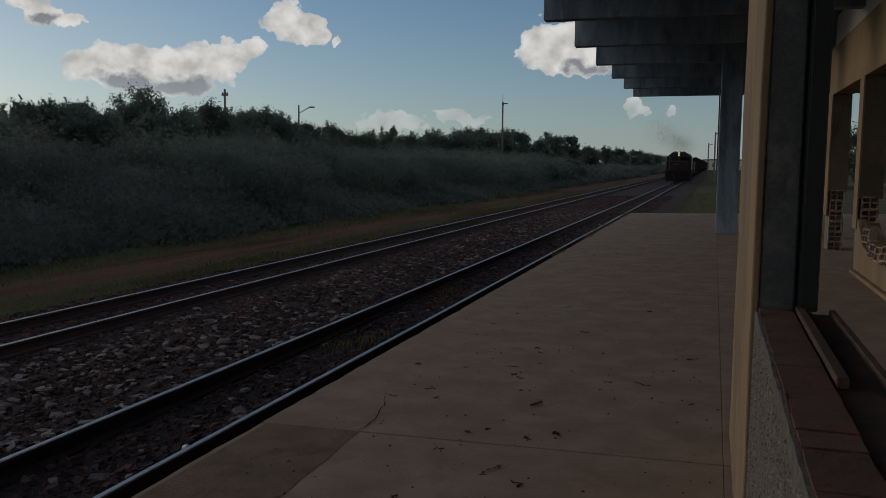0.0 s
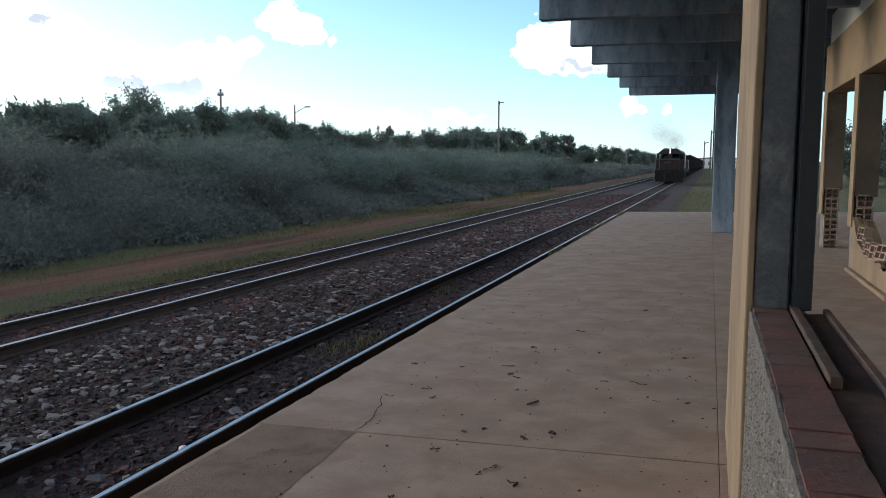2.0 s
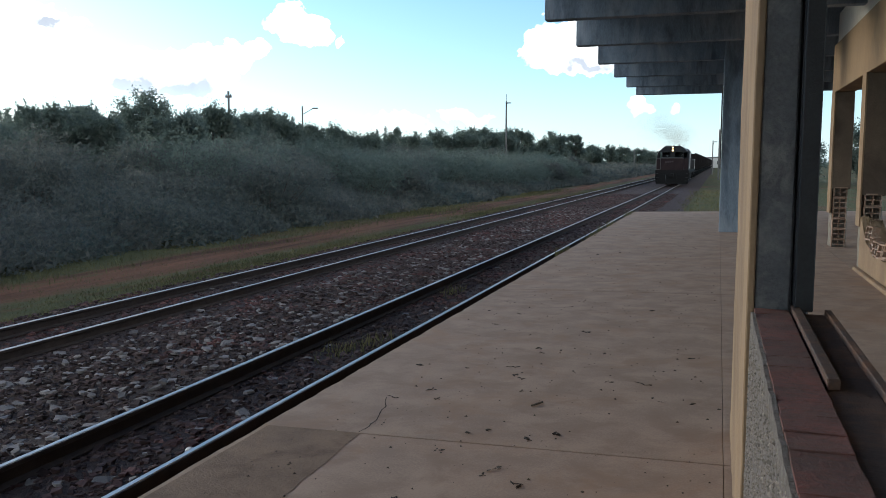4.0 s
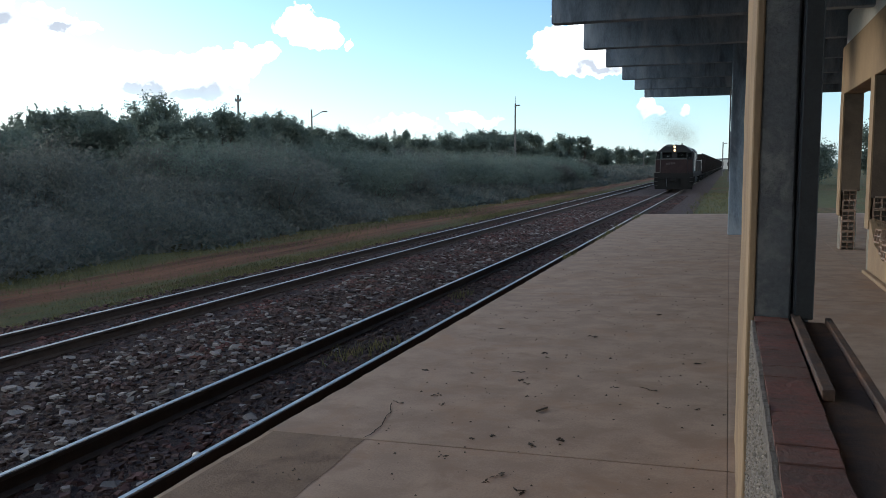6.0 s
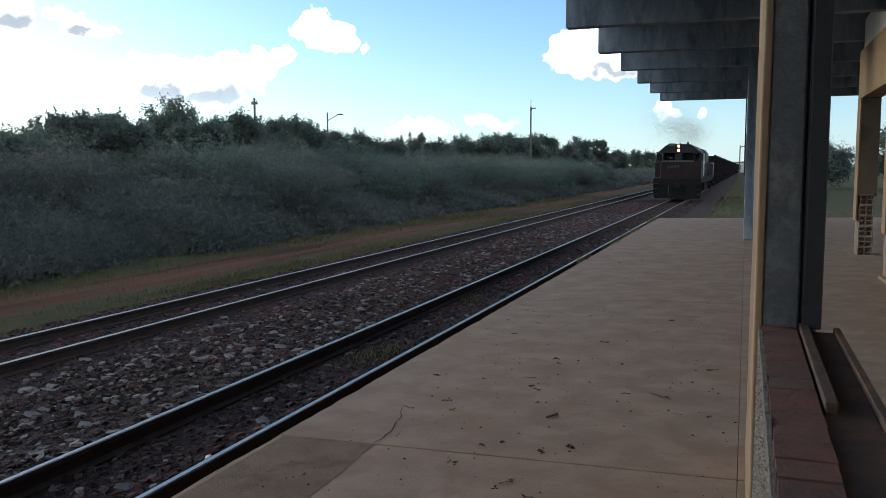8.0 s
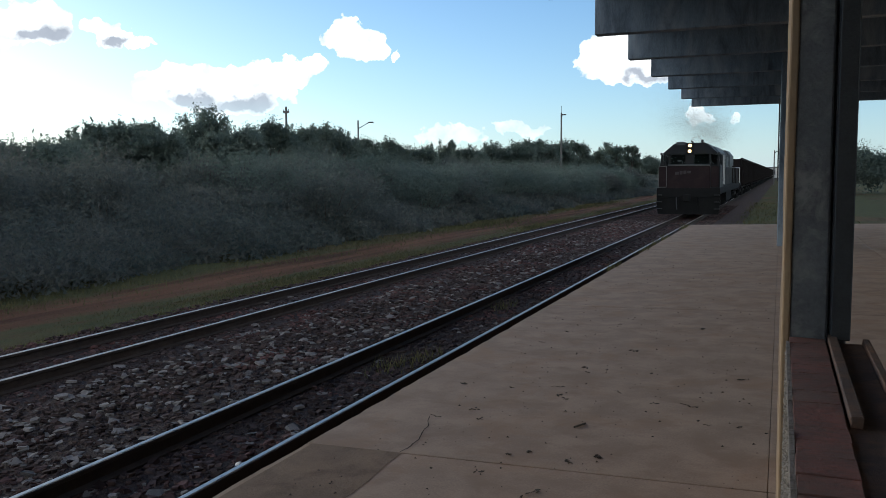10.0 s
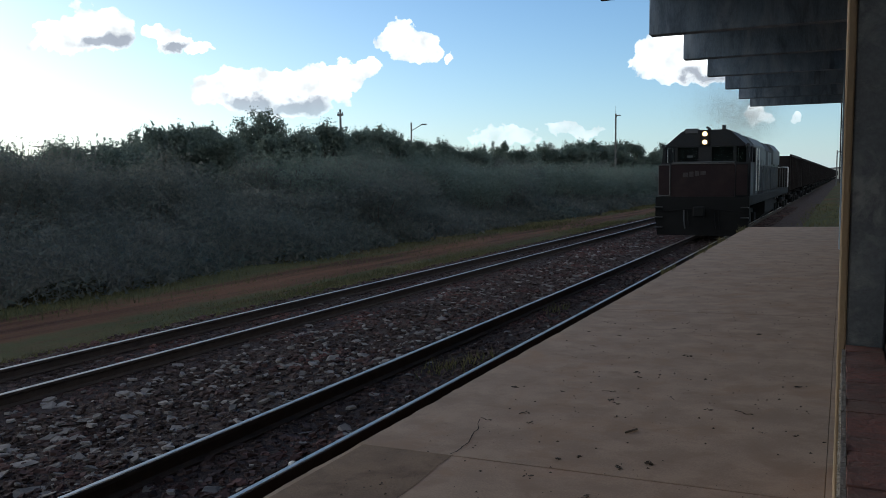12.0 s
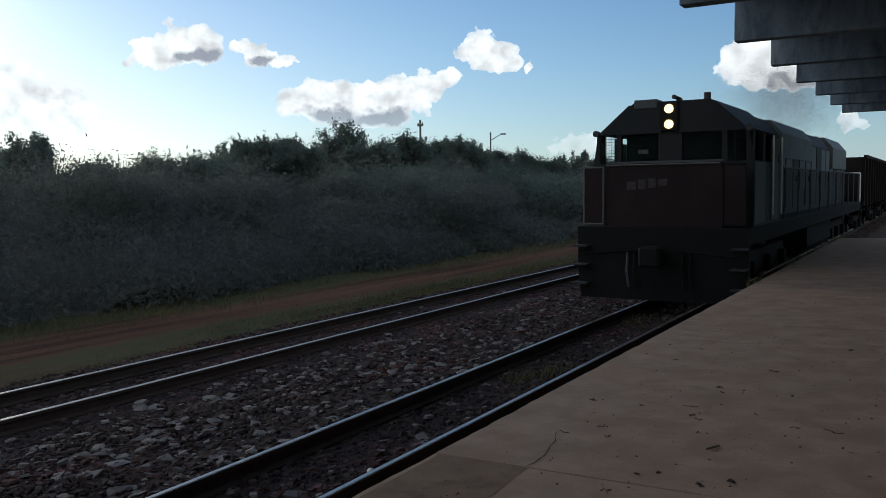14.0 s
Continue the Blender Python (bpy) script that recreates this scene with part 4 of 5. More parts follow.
def build_grass():
    rng = np.random.default_rng(31)
    pts, h = [], []
    def put(n, xf, yf, hh):
        for _ in range(n):
            x, y = xf(), yf()
            pts.append((x, y))
            h.append(hh * (0.4 + rng.random()))
    put(34000, lambda: -10.7 + rng.normal(0, 0.5), lambda: 4 + 75 * rng.random() ** 1.6, 0.065)
    put(16000, lambda: -14.7 + rng.normal(0, 0.7), lambda: 4 + 75 * rng.random() ** 1.6, 0.13)
    put(6000, lambda: -11 - 4.5 * rng.random(), lambda: 4 + 75 * rng.random() ** 1.6, 0.065)
    put(2600, lambda: -2.1 + 5.5 * rng.random(), lambda: 25.0 + 45 * rng.random() ** 1.5, 0.12)
    for cx, cy in ((-2.16, 13.4), (-2.18, 16.4), (-2.2, 19.5), (-2.15, 22.8), (-2.2, 23.8), (-4.0, 9.2), (-3.8, 9.7), (-4.1, 13.8), (-2.2, 18.0)):
        put(60, lambda: cx + rng.normal(0, 0.09), lambda: cy + rng.normal(0, 0.25), 0.12 if cx < -3 else 0.15)
    V, F = [], []
    for (x, y), hh in zip(pts, h):
        z = GROUND - 0.06
        if -2.3 < x < -2.0 and y < END_Y:
            z, x = -0.10, min(x, EDGE_X - 0.01)
        elif -5 < x < -2.5:
            z = GROUND + 0.04
        elif x > -2.3:
            z = GROUND - 0.13
        elif -9.4 > x > -10.4:
            z = GROUND - 0.13 + 0.17 * min(1, (x + 10.4))
        else:
            z = GROUND - 0.16
        z += fall(x)
        a = rng.random() * 6.283
        dx, dy = math.cos(a), math.sin(a)
        w = 0.005 + 0.0005 * y
        lx, ly = rng.normal(0, 0.35) * hh, rng.normal(0, 0.35) * hh
        n = len(V)
        V += [(x - dx * w, y - dy * w, z), (x + dx * w, y + dy * w, z), (x + lx, y + ly, z + hh)]
        F.append((n, n + 1, n + 2))
    me = bpy.data.meshes.new("grass")
    me.from_pydata(V, [], F)
    me.materials.append(GRASS)
    tagged(new("grass", me), "dry yellow-green grass and weeds along the tracks", "grass", kind="stuff")


build_grass()


# ---- poles and far houses ----
def along(az, dist):
    return -dist * math.sin(radians(az)), 0.77 + dist * math.cos(radians(az))


def pole(az, el, dist, r, label, arm=None, crossbar=False, mast=0.0):
    x, y = along(az, dist)
    top = EYE_Z + dist * math.tan(radians(el))
    p = thing("utility_pole" if crossbar or not arm else "street_lamp", label, "pole", m=pose(x, y, GROUND - 0.2 + fall(x)))
    h = top - GROUND + 0.2 - fall(x)
    part("shaft", tube((0, 0, 0), (0, 0, h), r * 1.3, 8, r2=r), POLE, p)
    if crossbar:
        part("crossbar", box(-0.32, 0.32, -0.07, 0.07, h - 0.62, h - 0.40, 0.01), POLE, p)
        for k in (-0.25, 0.0, 0.25):
            part("insulator", tube((k, 0, h - 0.42), (k, 0, h - 0.25), 0.045, 6), DARK_STEEL, p)
    if arm:
        a = part("arm", tube((0, 0, h - 0.9), (arm, 0, h - 0.25), 0.04, 6), DARK_STEEL, p)
        part("lamp_head", box(arm - 0.05, arm + 0.55, -0.12, 0.12, h - 0.32, h - 0.18, 0.03), POLE, p)
    if mast:
        part("mast", tube((0, 0, h), (0, 0, h + mast), 0.03, 5), DARK_STEEL, p)
    return p


pole(32.6, 4.68, 82, 0.10, "weathered power pole with a crossbar rising over the trees", crossbar=True)
pole(27.8, 3.77, 92, 0.085, "street lamp pole with one curved arm among the trees", arm=1.3)
pole(13.98, 4.15, 120, 0.11, "tall slim lamp mast with a small head", arm=0.15, mast=1.0)
pole(0.0, 2.15, 118, 0.09, "slim lamp post beside the line", arm=0.1)
pole(0.4, 1.44, 175, 0.10, "slim lamp post beside the line", arm=0.25)
pole(10.3, 1.98, 230, 0.14, "thin dark distant pole on the horizon")
pole(9.1, 1.90, 240, 0.14, "thin dark distant pole on the horizon")
pole(8.2, 1.22, 250, 0.13, "thin dark distant pole on the horizon")
pole(5.4, 0.88, 260, 0.13, "thin dark distant pole on the horizon")


def far_house(az, dist, w, h, d=8.0):
    x, y = along(az, dist)
    t = thing("far_building", "small pale distant building on the horizon", "building", "far buildings", m=pose(x, y, GROUND - 0.1))
    part("wall", box(-w / 2, w / 2, 0, d, 0, h), WALL_WHITE, t)
    part("roof", prism([(-w / 2 - 0.4, h), (w / 2 + 0.4, h), (w / 2 + 0.4, h + 0.3), (0, h + 0.9), (-w / 2 - 0.4, h + 0.3)], -0.4, d + 0.4), POLE, t)
    for k in range(max(2, int(w / 4))):
        cx = -w / 2 + (k + 0.5) * w / max(2, int(w / 4))
        part("window", box(cx - 0.6, cx + 0.6, -0.06, 0.02, h * 0.35, h * 0.7), DARK_STEEL, t)


far_house(0.55, 420, 14, 3.8)
far_house(-0.6, 400, 22, 4.4)
far_house(3.6, 440, 18, 3.4)


# ---- debris on the platform ----
def build_debris():
    rng = np.random.default_rng(51)
    def clod(s, seed):
        bm = bmesh.new()
        r = np.random.default_rng(seed)
        for _ in range(5):
            a = r.random() * 6.283
            c = Vector((r.normal(0, 0.5), r.normal(0, 0.3), 0)) * s
            l = s * (0.25 + 0.5 * r.random())
            d = Vector((math.cos(a), math.sin(a), 0.15 * r.random())) * l
            n = Vector((-d.y, d.x, 0)) * (0.3 + 0.3 * r.random())
            z = Vector((0, 0, 0.003 + 0.10 * s * r.random()))
            vs = [bm.verts.new(q) for q in (c - d + z * 0.3, c + n * 0.8 + z * 1.6, c + d + z, c - n * 0.8 + z * 0.5)]
            bm.faces.new(vs)
            lo = [bm.verts.new(v.co - Vector((0, 0, min(v.co.z - 0.0005, 0.004)))) for v in vs]
            bm.faces.new(lo[::-1])
            for i in range(4):
                bm.faces.new((vs[(i + 1) % 4], vs[i], lo[i], lo[(i + 1) % 4]))
        return mesh_of("leaf_litter", bm, DEBRIS)
    kinds = [clod(0.045, k) for k in range(8)]
    spots = [(-1.84, 5.90), (-1.49, 5.88), (-1.14, 5.79), (-1.56, 5.32), (-1.71, 5.12), (-1.16, 6.57), (-1.23, 8.41), (-1.62, 7.94), (-1.93, 8.04), (-0.49, 8.33), (-0.11, 6.49), (-0.55, 5.75), (-0.81, 5.96), (-1.02, 5.43), (-1.45, 5.14), (-1.03, 4.67), (-1.11, 4.60), (-0.69, 4.68), (-0.81, 4.60), (-1.16, 4.33), (-0.85, 4.16), (-0.72, 4.01), (-0.91, 7.23), (-1.71, 7.42), (0.07, 5.32), (-0.05, 5.40), (-0.28, 5.45), (-0.23, 5.39), (-0.35, 5.74)]
    for k in range(48):
        if k < len(spots):
            x, y = spots[k]
        else:
            x, y = -1.95 + 2.0 * rng.random(), 3.2 + 13 * rng.random() ** 1.6
        ob = tagged(new("leaf_litter", kinds[k % 8]), "dry dark brown leaf scraps lying on the platform", "litter", "litter on the platform")
        s = 0.35 + 0.45 * rng.random() if k < len(spots) else 0.25 + 0.4 * rng.random()
        ob.matrix_world = pose(x, y, 0.002 + fall(x), 0, 0, 360 * rng.random()) @ Matrix.Diagonal((s, s, s, 1))
    bm = tube((-0.047, 0, 0.007), (0.047, 0.008, 0.008), 0.006, 6)
    solid("stick", bm, BARK, "short dark stick lying on the platform", "stick", m=pose(-0.875, 5.17, fall(-0.875), 0, 0, 58))
    V, F = [], []
    for _ in range(900):
        x, y = -2.0 + 2.05 * rng.random(), 2.8 + 15 * rng.random() ** 1.5
        s = 0.003 + 0.008 * rng.random() ** 2.5
        n = len(V)
        a = rng.random() * 6.28
        V += [(x + s * math.cos(a + q), y + s * math.sin(a + q), 0.001 + fall(x)) for q in (0, 2.1, 4.2)] + [(x, y, 0.001 + s * 0.7 + fall(x))]
        F += [(n, n + 1, n + 3), (n + 1, n + 2, n + 3), (n + 2, n, n + 3)]
    me = bpy.data.meshes.new("crumbs")
    me.from_pydata(V, [], F)
    me.materials.append(DEBRIS)
    tagged(new("crumbs", me), "small dark crumbs and grit on the platform", "grit", kind="stuff")
    bm = bmesh.new()
    bmesh.ops.create_icosphere(bm, subdivisions=2, radius=0.03)
    for v in bm.verts:
        v.co += noise.noise_vector(v.co * 20) * 0.012
    solid("white_stone", bm, WHITE_PAINT, "small bright white stone beside the rail", "stone", m=pose(-3.455, 5.60, RAIL - 0.035))


build_debris()


# ---- train ----
def wheelset(r):
    """Two flanged wheels on an axle, along x."""
    bm = tube((-0.62, 0, 0), (0.62, 0, 0), 0.07, 8)
    for s in (-1, 1):
        tube((s * 0.46, 0, 0), (s * 0.485, 0, 0), r + 0.028, 20, bm)
        tube((s * 0.485, 0, 0), (s * 0.60, 0, 0), r, 20, bm)
        for k in range(4):
            a = k * math.pi / 2
            box(min(s * 0.60, s * 0.612), max(s * 0.60, s * 0.612), math.cos(a) * r * 0.6 - 0.04, math.cos(a) * r * 0.6 + 0.04, math.sin(a) * r * 0.6 - 0.04, math.sin(a) * r * 0.6 + 0.04, bm=bm)
    return mesh_of("wheelset", bm, WHEEL)


def side_frame(half, axles, r):
    bm = bmesh.new()
    for s in (-1, 1):
        prof = [(-half, r + 0.05), (-half + 0.25, r + 0.32), (half - 0.25, r + 0.32), (half, r + 0.05), (half * 0.55, r - 0.16), (-half * 0.55, r - 0.16)]
        b2 = bmesh.new()
        a = [b2.verts.new((s * 0.80, y, z)) for y, z in prof]
        b = [b2.verts.new((s * 0.95, y, z)) for y, z in prof]
        b2.faces.new(a)
        b2.faces.new(b[::-1])
        for i in range(6):
            b2.faces.new((a[(i + 1) % 6], a[i], b[i], b[(i + 1) % 6]))
        bmesh.ops.recalc_face_normals(b2, faces=b2.faces)
        me = bpy.data.meshes.new("tmp")
        b2.to_mesh(me)
        b2.free()
        bm.from_mesh(me)
        bpy.data.meshes.remove(me)
        for y in axles:
            box(min(s * 0.93, s * 1.08), max(s * 0.93, s * 1.08), y - 0.15, y + 0.15, r - 0.15, r + 0.17, 0.02, bm)
    box(-0.8, 0.8, -0.25, 0.25, r, r + 0.3, bm=bm)
    return bm


WHEELS = []   # (wheelset object, its place, its radius)
LOCO_R, WAGON_R = 0.48, 0.40
LOCO_WHEEL, WAGON_WHEEL = wheelset(LOCO_R), wheelset(WAGON_R)


def coupler(y, s):
    bm = box(-0.10, 0.10, min(y, y + s * 0.55), max(y, y + s * 0.55), 0.80, 1.02, 0.02)
    box(-0.17, 0.17, min(y + s * 0.42, y + s * 0.62), max(y + s * 0.42, y + s * 0.62), 0.74, 1.08, 0.04, bm)
    return bm


def build_loco():
    t = thing("locomotive", "dirty diesel locomotive, paint darkened as if backlit, with a red nose and lit headlights", "locomotive")
    L = 20.2
    part("underframe", box(-1.38, 1.38, 0.25, L, 1.06, 1.36, 0.02), FRAME, t)
    # pilot with steps
    p = part("pilot", prism([(-1.42, 0.62), (-1.36, 0.14), (1.36, 0.14), (1.42, 0.62), (1.42, 1.36), (-1.42, 1.36)], -0.05, 0.10), FRAME, t, "black front plate with steps at its corners")
    for s in (-1, 1):
        for z in (0.38, 0.70, 1.02):
            part("step", box(s * 1.42 - 0.24 if s > 0 else -1.42, 1.42 if s > 0 else -1.42 + 0.24, -0.26, -0.05, z, z + 0.03, 0.004), DARK_STEEL, p)
        part("uncoupling_lever", tube((s * 0.30, -0.10, 0.98), (s * 1.25, -0.10, 0.90), 0.014, 6), FRAME, p)
    for x in (-0.52, -0.40, 0.40, 0.52):
        bm = tube((x, -0.07, 0.95), (x + 0.02, -0.20, 0.62), 0.022, 6)
        tube((x + 0.02, -0.20, 0.62), (x + 0.05, -0.18, 0.36), 0.022, 6, bm)
        part("brake_hose", bm, GREY_PAINT if x == -0.52 else FRAME, p)
    part("coupler", coupler(-0.02, -1), FRAME, t)
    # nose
    # near-black red, with the shade of the unlit front in it
    part("nose", roughen(prism([(-0.97, 1.36), (0.97, 1.36), (0.97, 2.33), (0.90, 2.42), (-0.90, 2.42), (-0.97, 2.33)], 0.10, 0.95), 0, 0, 0), RED_PAINT, t, "red nose panel, darkened as if backlit")
    n = part("emblem", box(-0.60, -0.44, 0.088, 0.099, 1.98, 2.12, 0.004), FADED, t, "worn pale emblem as plain shapes")
    for k, (x0, x1, z0, z1) in enumerate(((-0.40, -0.27, 1.99, 2.15), (-0.23, -0.10, 2.01, 2.17), (-0.06, 0.10, 2.04, 2.16))):
        part("emblem_bar", box(x0, x1, 0.088, 0.099, z0, z1, 0.004), FADED, n)
    for s in (-1, 1):
        part("marker_lamp", tube((s * 1.30, 0.47, 2.97), (s * 1.30, 0.60, 2.97), 0.055, 10), DARK_STEEL, t)
    part("waist_rail", tube((-0.95, 0.07, 2.40), (0.95, 0.07, 2.40), 0.012, 6), RAILING, t, "worn pale rail along the nose top")
    # end gates
    for s in (-1, 1):
        g = part("end_gate", tube((s * 1.35, 0.05, 1.40), (s * 1.35, 0.05, 2.37), 0.015, 6), RAILING if s < 0 else FRAME, t, "pale-edged end railing" if s < 0 else "")
        for a, b in (((s * 1.35, 0.05, 2.37), (s * 1.0, 0.05, 2.37)), ((s * 1.0, 0.05, 2.37), (s * 1.0, 0.05, 1.40)), ((s * 1.35, 0.05, 1.40), (s * 1.0, 0.05, 1.40))):
            part("gate_bar", tube(a, b, 0.014, 6), RAILING if s < 0 else FRAME, g)
        part("gate_plate", box(min(s * 1.01, s * 1.34), max(s * 1.01, s * 1.34), 0.055, 0.07, 1.42, 2.35), RED_PAINT, g)
    # cab: shell with real window openings
    y0, y1 = 0.55, 3.1
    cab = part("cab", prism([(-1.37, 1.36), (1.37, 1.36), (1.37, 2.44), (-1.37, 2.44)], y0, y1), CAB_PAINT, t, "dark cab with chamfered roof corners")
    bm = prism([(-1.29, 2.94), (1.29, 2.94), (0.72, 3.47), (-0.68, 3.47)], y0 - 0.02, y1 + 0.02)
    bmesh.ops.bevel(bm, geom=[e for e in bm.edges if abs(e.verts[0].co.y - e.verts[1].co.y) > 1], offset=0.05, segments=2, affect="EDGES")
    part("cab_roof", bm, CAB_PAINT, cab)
    for x0, x1 in ((-1.36, -1.24), (-0.94, -0.86), (-0.20, 0.20), (0.86, 0.94), (1.24, 1.36)):
        for ya, yb in ((y0, y0 + 0.07), (y1 - 0.07, y1)):
            part("window_post", prism([(x0, 2.44), (x1, 2.44), (x1 * (0.945 if abs(x1) > 1.3 else 1.0), 2.94), (x0 * (0.945 if abs(x0) > 1.3 else 1.0), 2.94)], ya, yb), CAB_PAINT, cab)
    for s in (-1, 1):
        for ya, yb in ((y0 + 0.07, y0 + 0.28), (1.55, 1.75), (2.55, y1 - 0.07)):
            part("window_post", box(min(s * 1.24, s * 1.33), max(s * 1.24, s * 1.33), ya, yb, 2.44, 2.94), CAB_PAINT, cab)
        part("cab_door", box(min(s * 1.37, s * 1.385), max(s * 1.37, s * 1.385), 2.05, 2.72, 1.42, 2.86, 0.004), GREY_PAINT, cab, "grey side door")
        for yy in (1.95, 2.82):
            part("grab_rail", tube((s * 1.43, yy, 1.5), (s * 1.43, yy, 2.9), 0.016, 6), WHITE_PAINT, cab, "white grab rail")
        part("side_panel", box(min(s * 1.37, s * 1.382), max(s * 1.37, s * 1.382), y0 + 0.03, 1.5, 1.40, 2.42, 0.004), GREY_PAINT, cab, "grey lower side panel")
        for xa, xb in ((0.20, 0.86), (0.94, 1.24)):
            part("windscreen", box(min(s * xa, s * xb), max(s * xa, s * xb), y0 + 0.03, y0 + 0.036, 2.44, 2.94), CAB_GLASS, cab).visible_shadow = False
    # two plates added inside the cab to keep sky light out of the windscreen
    part("rear_bulkhead", box(-0.86, 1.24, y1 - 0.16, y1 - 0.08, 2.44, 2.94), CAB_PAINT, cab)
    part("control_stand", box(-0.93, 0.95, y0 + 0.5, y0 + 0.62, 2.44, 2.935, 0.01), FRAME, cab)
    # mesh guard on the outer window
    bm = bmesh.new()
    for k in range(7):
        tube((-1.23 + 0.048 * k, y0 + 0.02, 2.45), (-1.23 + 0.048 * k, y0 + 0.02, 2.93), 0.003, 4, bm)
    for k in range(10):
        tube((-1.24, y0 + 0.02, 2.47 + 0.05 * k), (-0.94, y0 + 0.02, 2.47 + 0.05 * k), 0.003, 4, bm)
    part("window_guard", bm, DARK_STEEL, cab)
    part("waist_strip", box(-1.0, 0.9, 0.52, 0.548, 2.43, 2.47, 0.004), GREY_PAINT, cab, "pale strip under the windscreen")
    part("number_panel", box(-0.56, -0.38, y0 + 0.012, y0 + 0.026, 2.60, 2.67, 0.002), GREY_PAINT, cab, "small pale number plate as a plain bar")
    # roof fittings
    part("number_box", box(-0.62, -0.22, y0 - 0.04, y0 + 0.3, 3.36, 3.52, 0.015), GREY_PAINT, cab, "pale box on the roof edge")
    part("horn", tube((0.10, y0 + 0.25, 3.53), (0.06, y0 + 0.0, 3.54), 0.02, 8, r2=0.04), DARK_STEEL, cab)
    part("horn_bracket", box(0.06, 0.14, y0 + 0.15, y0 + 0.25, 3.44, 3.53), DARK_STEEL, cab)
    part("roof_vent", tube((0.52, y0 + 0.4, 3.46), (0.52, y0 + 0.4, 3.62), 0.06, 8), DARK_STEEL, cab)
    h = part("headlight_box", box(-0.16, 0.16, y0 - 0.06, y0 - 0.02, 2.96, 3.47, 0.02), FRAME, cab)
    for z in (3.34, 3.08):
        part("headlight", tube((0, y0 - 0.10, z), (0, y0 - 0.055, z), 0.074, 16), LAMP_GLOW, h, "lit warm headlight")
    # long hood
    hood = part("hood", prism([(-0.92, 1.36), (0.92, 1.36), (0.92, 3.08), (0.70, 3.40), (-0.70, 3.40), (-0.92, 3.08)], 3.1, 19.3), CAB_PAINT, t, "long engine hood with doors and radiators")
    for s in (-1, 1):
        for k in range(15):
            ya = 3.4 + 1.02 * k
            part("hood_door", box(min(s * 0.92, s * 0.945), max(s * 0.92, s * 0.945), ya, ya + 0.94, 1.5 if k % 5 else 1.9, 2.34, 0.006), CAB_PAINT, hood)
            part("hood_panel", box(min(s * 0.92, s * 0.94), max(s * 0.92, s * 0.94), ya + 0.02, ya + 0.92, 2.40, 3.02, 0.006), PALE_PANEL if k % 4 else CAB_PAINT, hood, "faded grey upper panel")
            if k % 2 == 0:
                part("latch", box(min(s * 0.945, s * 0.965), max(s * 0.945, s * 0.965), ya + 0.45, ya + 0.50, 2.1, 2.25), DARK_STEEL, hood)
    part("radiator", prism([(-1.02, 2.5), (1.02, 2.5), (1.02, 3.14), (0.76, 3.46), (-0.76, 3.46), (-1.02, 3.14)], 14.6, 18.6), PALE_PANEL, hood, "faded grey radiator section")
    part("dynamic_brake", prism([(-0.98, 2.62), (0.98, 2.62), (0.98, 3.14), (0.74, 3.44), (-0.74, 3.44), (-0.98, 3.14)], 5.6, 10.4), PALE_PANEL, hood)
    for yy in (7.2, 8.6, 15.4, 16.6, 17.8):
        part("fan", tube((0, yy, 3.43), (0, yy, 3.53), 0.5, 20), DARK_STEEL, hood)
    part("exhaust", tube((0, 11.4, 3.3), (0, 11.4, 3.62), 0.22, 12), FRAME, hood)
    # handrails
    for s in (-1, 1):
        for k in range(10):
            yy = 3.6 + 1.75 * k
            part("handrail_post", tube((s * 1.36, yy, 1.36), (s * 1.36, yy, 2.36), 0.018, 6), GREY_PAINT, t)
        part("handrail", tube((s * 1.36, 3.4, 2.36), (s * 1.36, 19.6, 2.36), 0.018, 6), GREY_PAINT, t)
        g = part("rear_gate", tube((s * 1.36, 20.1, 1.36), (s * 1.36, 20.1, 2.4), 0.024, 6), WHITE_PAINT, t, "white rear railing")
        part("gate_bar", tube((s * 1.36, 20.1, 2.4), (s * 0.6, 20.1, 2.4), 0.024, 6), WHITE_PAINT, g)
    part("fuel_tank", prism([(-1.25, 0.55), (-1.0, 0.30), (1.0, 0.30), (1.25, 0.55), (1.25, 1.06), (-1.25, 1.06)], 7.6, 12.2), FRAME, t)
    for c in (4.0, 16.2):
        b = part("truck", side_frame(2.35, (-1.65, 0, 1.65), LOCO_R), FRAME, t, "three-axle truck", m=pose(0, c, 0))
        for ax in (-1.65, 0, 1.65):
            w = part("wheelset", LOCO_WHEEL, WHEEL, b, m=pose(0, ax, LOCO_R))
            WHEELS.append((w, (0, ax, LOCO_R), LOCO_R))
    part("rear_coupler", coupler(L, 1), FRAME, t)
    return t


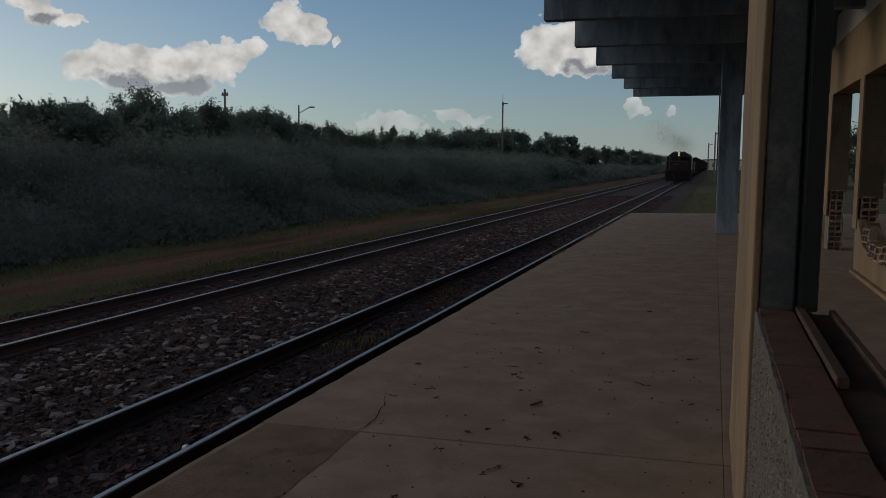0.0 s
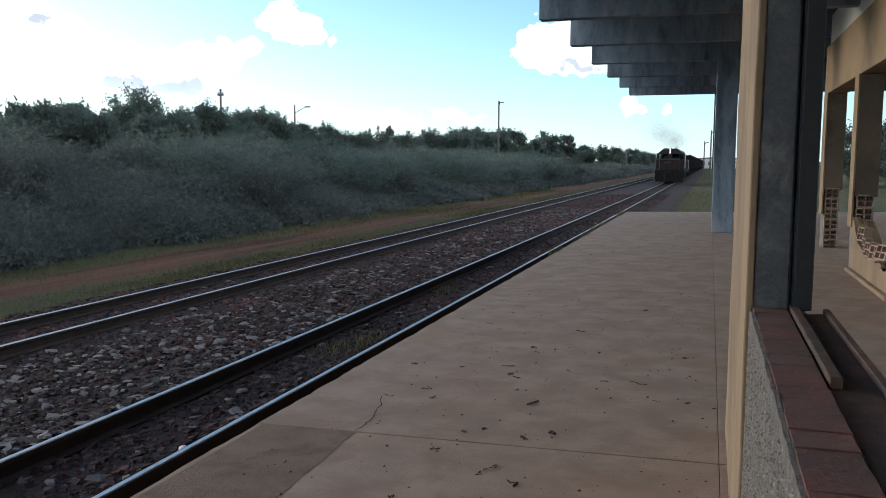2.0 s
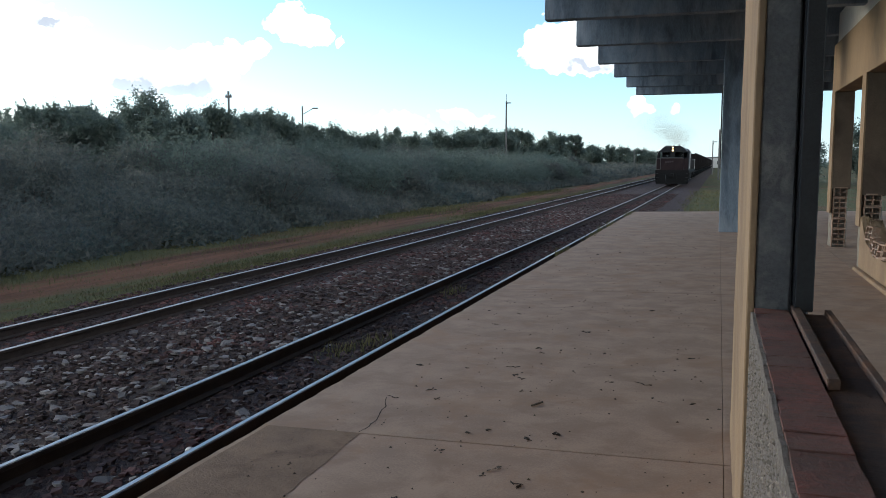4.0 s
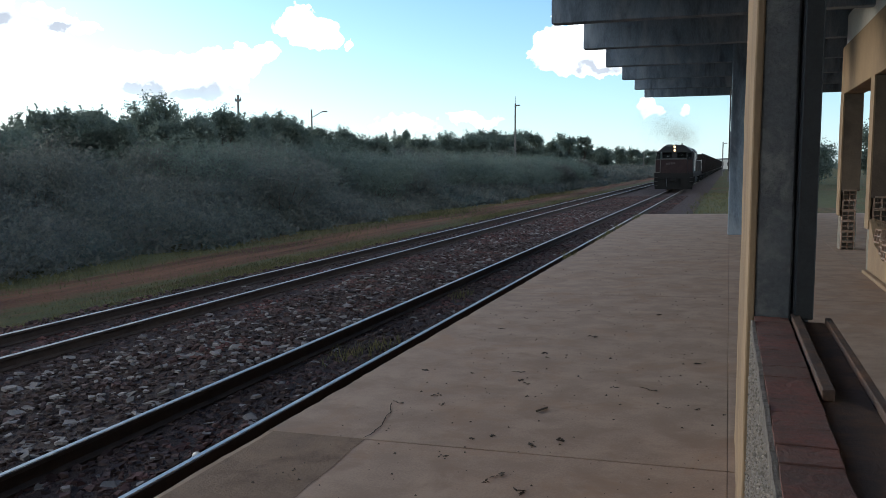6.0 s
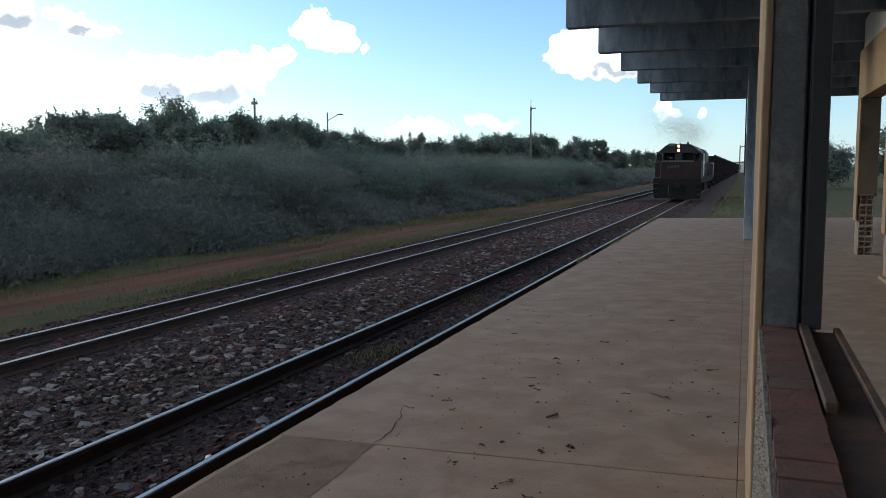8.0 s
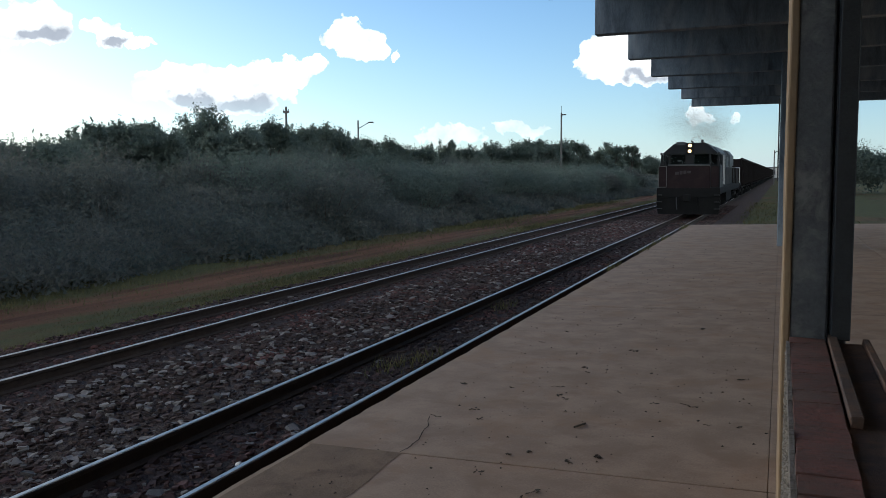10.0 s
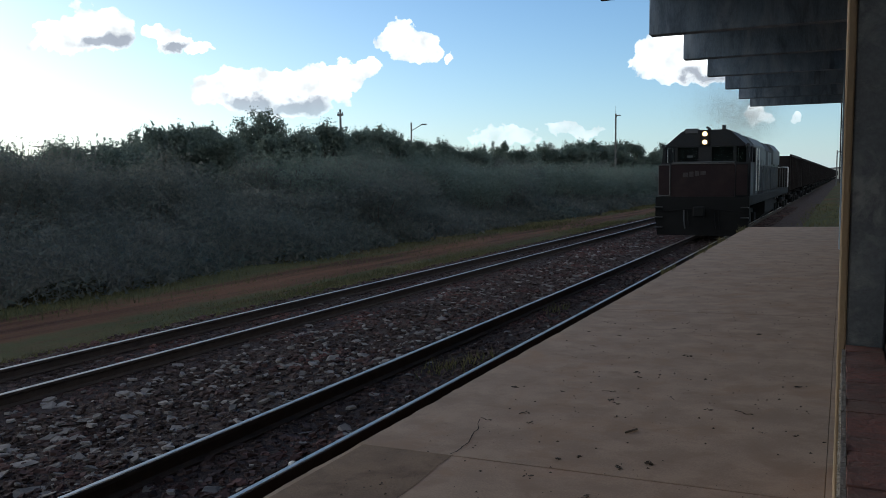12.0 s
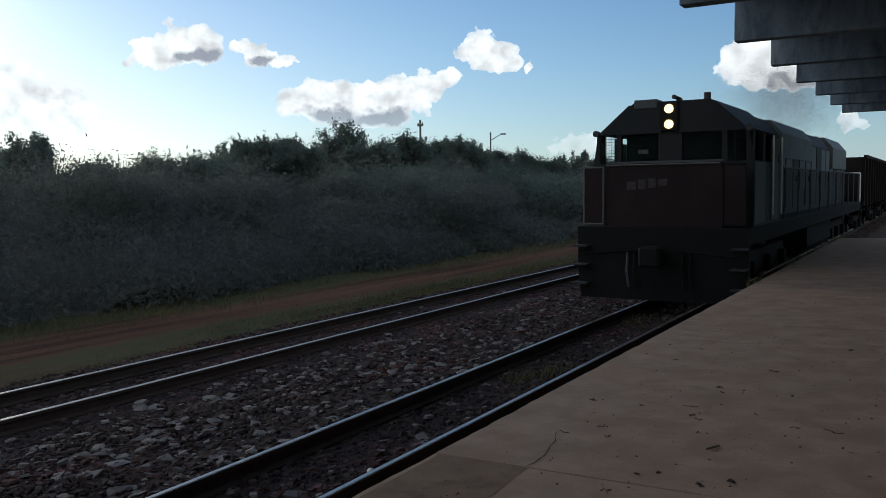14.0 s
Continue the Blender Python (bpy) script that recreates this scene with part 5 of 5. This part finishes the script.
def build_wagon():
    t = thing("freight_wagon", "dark brown steel gondola wagon with ribbed sides, coupled in the train", "wagon", "wagons of the freight train")
    L = 12.4
    bm = prism([(-1.30, 1.15), (1.30, 1.15), (1.38, 1.5), (1.38, 3.02), (1.30, 3.02), (1.30, 1.6), (-1.30, 1.6), (-1.30, 3.02), (-1.38, 3.02), (-1.38, 1.5)], 0.4, L - 0.4)
    part("body", bm, WAGON, t)
    for y in (0.4, L - 0.5):
        part("end_wall", box(-1.36, 1.36, y, y + 0.1, 1.15, 3.02, 0.01), WAGON, t)
    for s in (-1, 1):
        part("top_rail", box(min(s * 1.33, s * 1.45), max(s * 1.33, s * 1.45), 0.35, L - 0.35, 2.98, 3.10, 0.01), WAGON, t)
        for k in range(9):
            y = 0.7 + k * (L - 1.5) / 8
            part("rib", box(min(s * 1.38, s * 1.46), max(s * 1.38, s * 1.46), y, y + 0.10, 1.2, 2.98, 0.01), WAGON, t)
    bm = bmesh.new()
    bmesh.ops.create_grid(bm, x_segments=8, y_segments=24, size=0.5, matrix=Matrix.Translation((0, L / 2, 2.85)) @ Matrix.Diagonal((2.56, L - 1.0, 1, 1)))
    for v in bm.verts:
        v.co.z += 0.22 * (1 - (v.co.x / 1.3) ** 2) + 0.12 * noise.noise(v.co * 1.1)
    part("load", bm, BALLAST, t, "dark loose load")
    part("sill", box(-0.25, 0.25, 0.0, L, 0.85, 1.15), FRAME, t)
    for c in (2.1, L - 2.1):
        b = part("bogie", side_frame(1.35, (-0.85, 0.85), WAGON_R), FRAME, t, m=pose(0, c, 0))
        for ax in (-0.85, 0.85):
            part("wheelset", WAGON_WHEEL, WHEEL, b, m=pose(0, ax, WAGON_R))
    part("coupler", coupler(0.0, -1), FRAME, t)
    part("coupler", coupler(L, 1), FRAME, t)
    return t


def build_smoke():
    """Thin exhaust: very many fine specks, thickest over the stack, drifting aside and up."""
    rng = np.random.default_rng(71)
    pts = []
    for _ in range(60):
        f = rng.random() ** 1.1
        wide = 0.75 + 1.35 * f
        c = np.array([-5.2 * f + rng.normal(0, 0.5), 12.0 + 30 * f, 3.9 + 4.1 * f ** 0.75 + rng.normal(0, 0.4 * wide)])
        n = int(3000 * (1.0 - 0.35 * f))
        pts.append(c + rng.normal(0, 1, (n, 3)) * np.array([0.75, 1.1, 0.55]) * wide)
    pts = np.concatenate(pts)
    pts = pts[pts[:, 2] > 3.5]
    me = leaf_cloud("exhaust_smoke", pts, 0.0085, SMOKE, 72)
    return tagged(new("exhaust_smoke", me), "thin grey-brown exhaust smoke over the locomotive", "smoke", kind="stuff")


LOCO = build_loco()
SMOKE_TRAIL = build_smoke()
FIRST_WAGON = build_wagon()
TRAIN = [(LOCO, 0.0), (FIRST_WAGON, 21.4)]
for k in range(1, 30):
    TRAIN.append((copy_thing(FIRST_WAGON, pose(TRACK_X, 130 + 13.5 * k, RAIL)), 21.4 + 13.5 * k))
for wagon, _ in TRAIN[1:4]:
    for bogie in wagon.children:
        for w in bogie.children:
            if w.name.startswith("wheelset"):
                WHEELS.append((w, tuple(w.location), WAGON_R))


# ---- what moves ----
# place of the locomotive's front along the line, second by second
RUN = [(0.0, 100.18), (0.5, 97.23), (1.5, 91.33), (3.0, 82.78), (4.25, 76.10), (5.5, 69.31), (6.5, 63.42), (7.5, 57.32), (8.0, 54.27), (9.25, 46.31), (10.5, 38.10), (11.5, 31.57), (12.0, 28.27), (12.5, 24.93), (13.0, 21.64), (13.5, 18.20), (14.0, 14.81)]
FRONT = 0.48   # the headlights stand this far behind the front


def run_at(t):
    for (ta, ya), (tb, yb) in zip(RUN, RUN[1:]):
        if ta <= t <= tb:
            return ya + (yb - ya) * (t - ta) / (tb - ta)
    return RUN[-1][1]


def motions():
    for ob, back in TRAIN:
        walk(ob, [(t, pose(TRACK_X, y - FRONT + back, RAIL)) for t, y in RUN])
    walk(SMOKE_TRAIL, [(t, pose(TRACK_X, y - FRONT, RAIL)) for t, y in RUN])
    for w, place, r in WHEELS:
        rows = []
        for k in range(141):
            t = k / 10
            turn = math.degrees((RUN[0][1] - run_at(t)) / r)
            rows.append((t, pose(*place, turn % 360, 0, 0)))
        walk(w, rows)


motions()
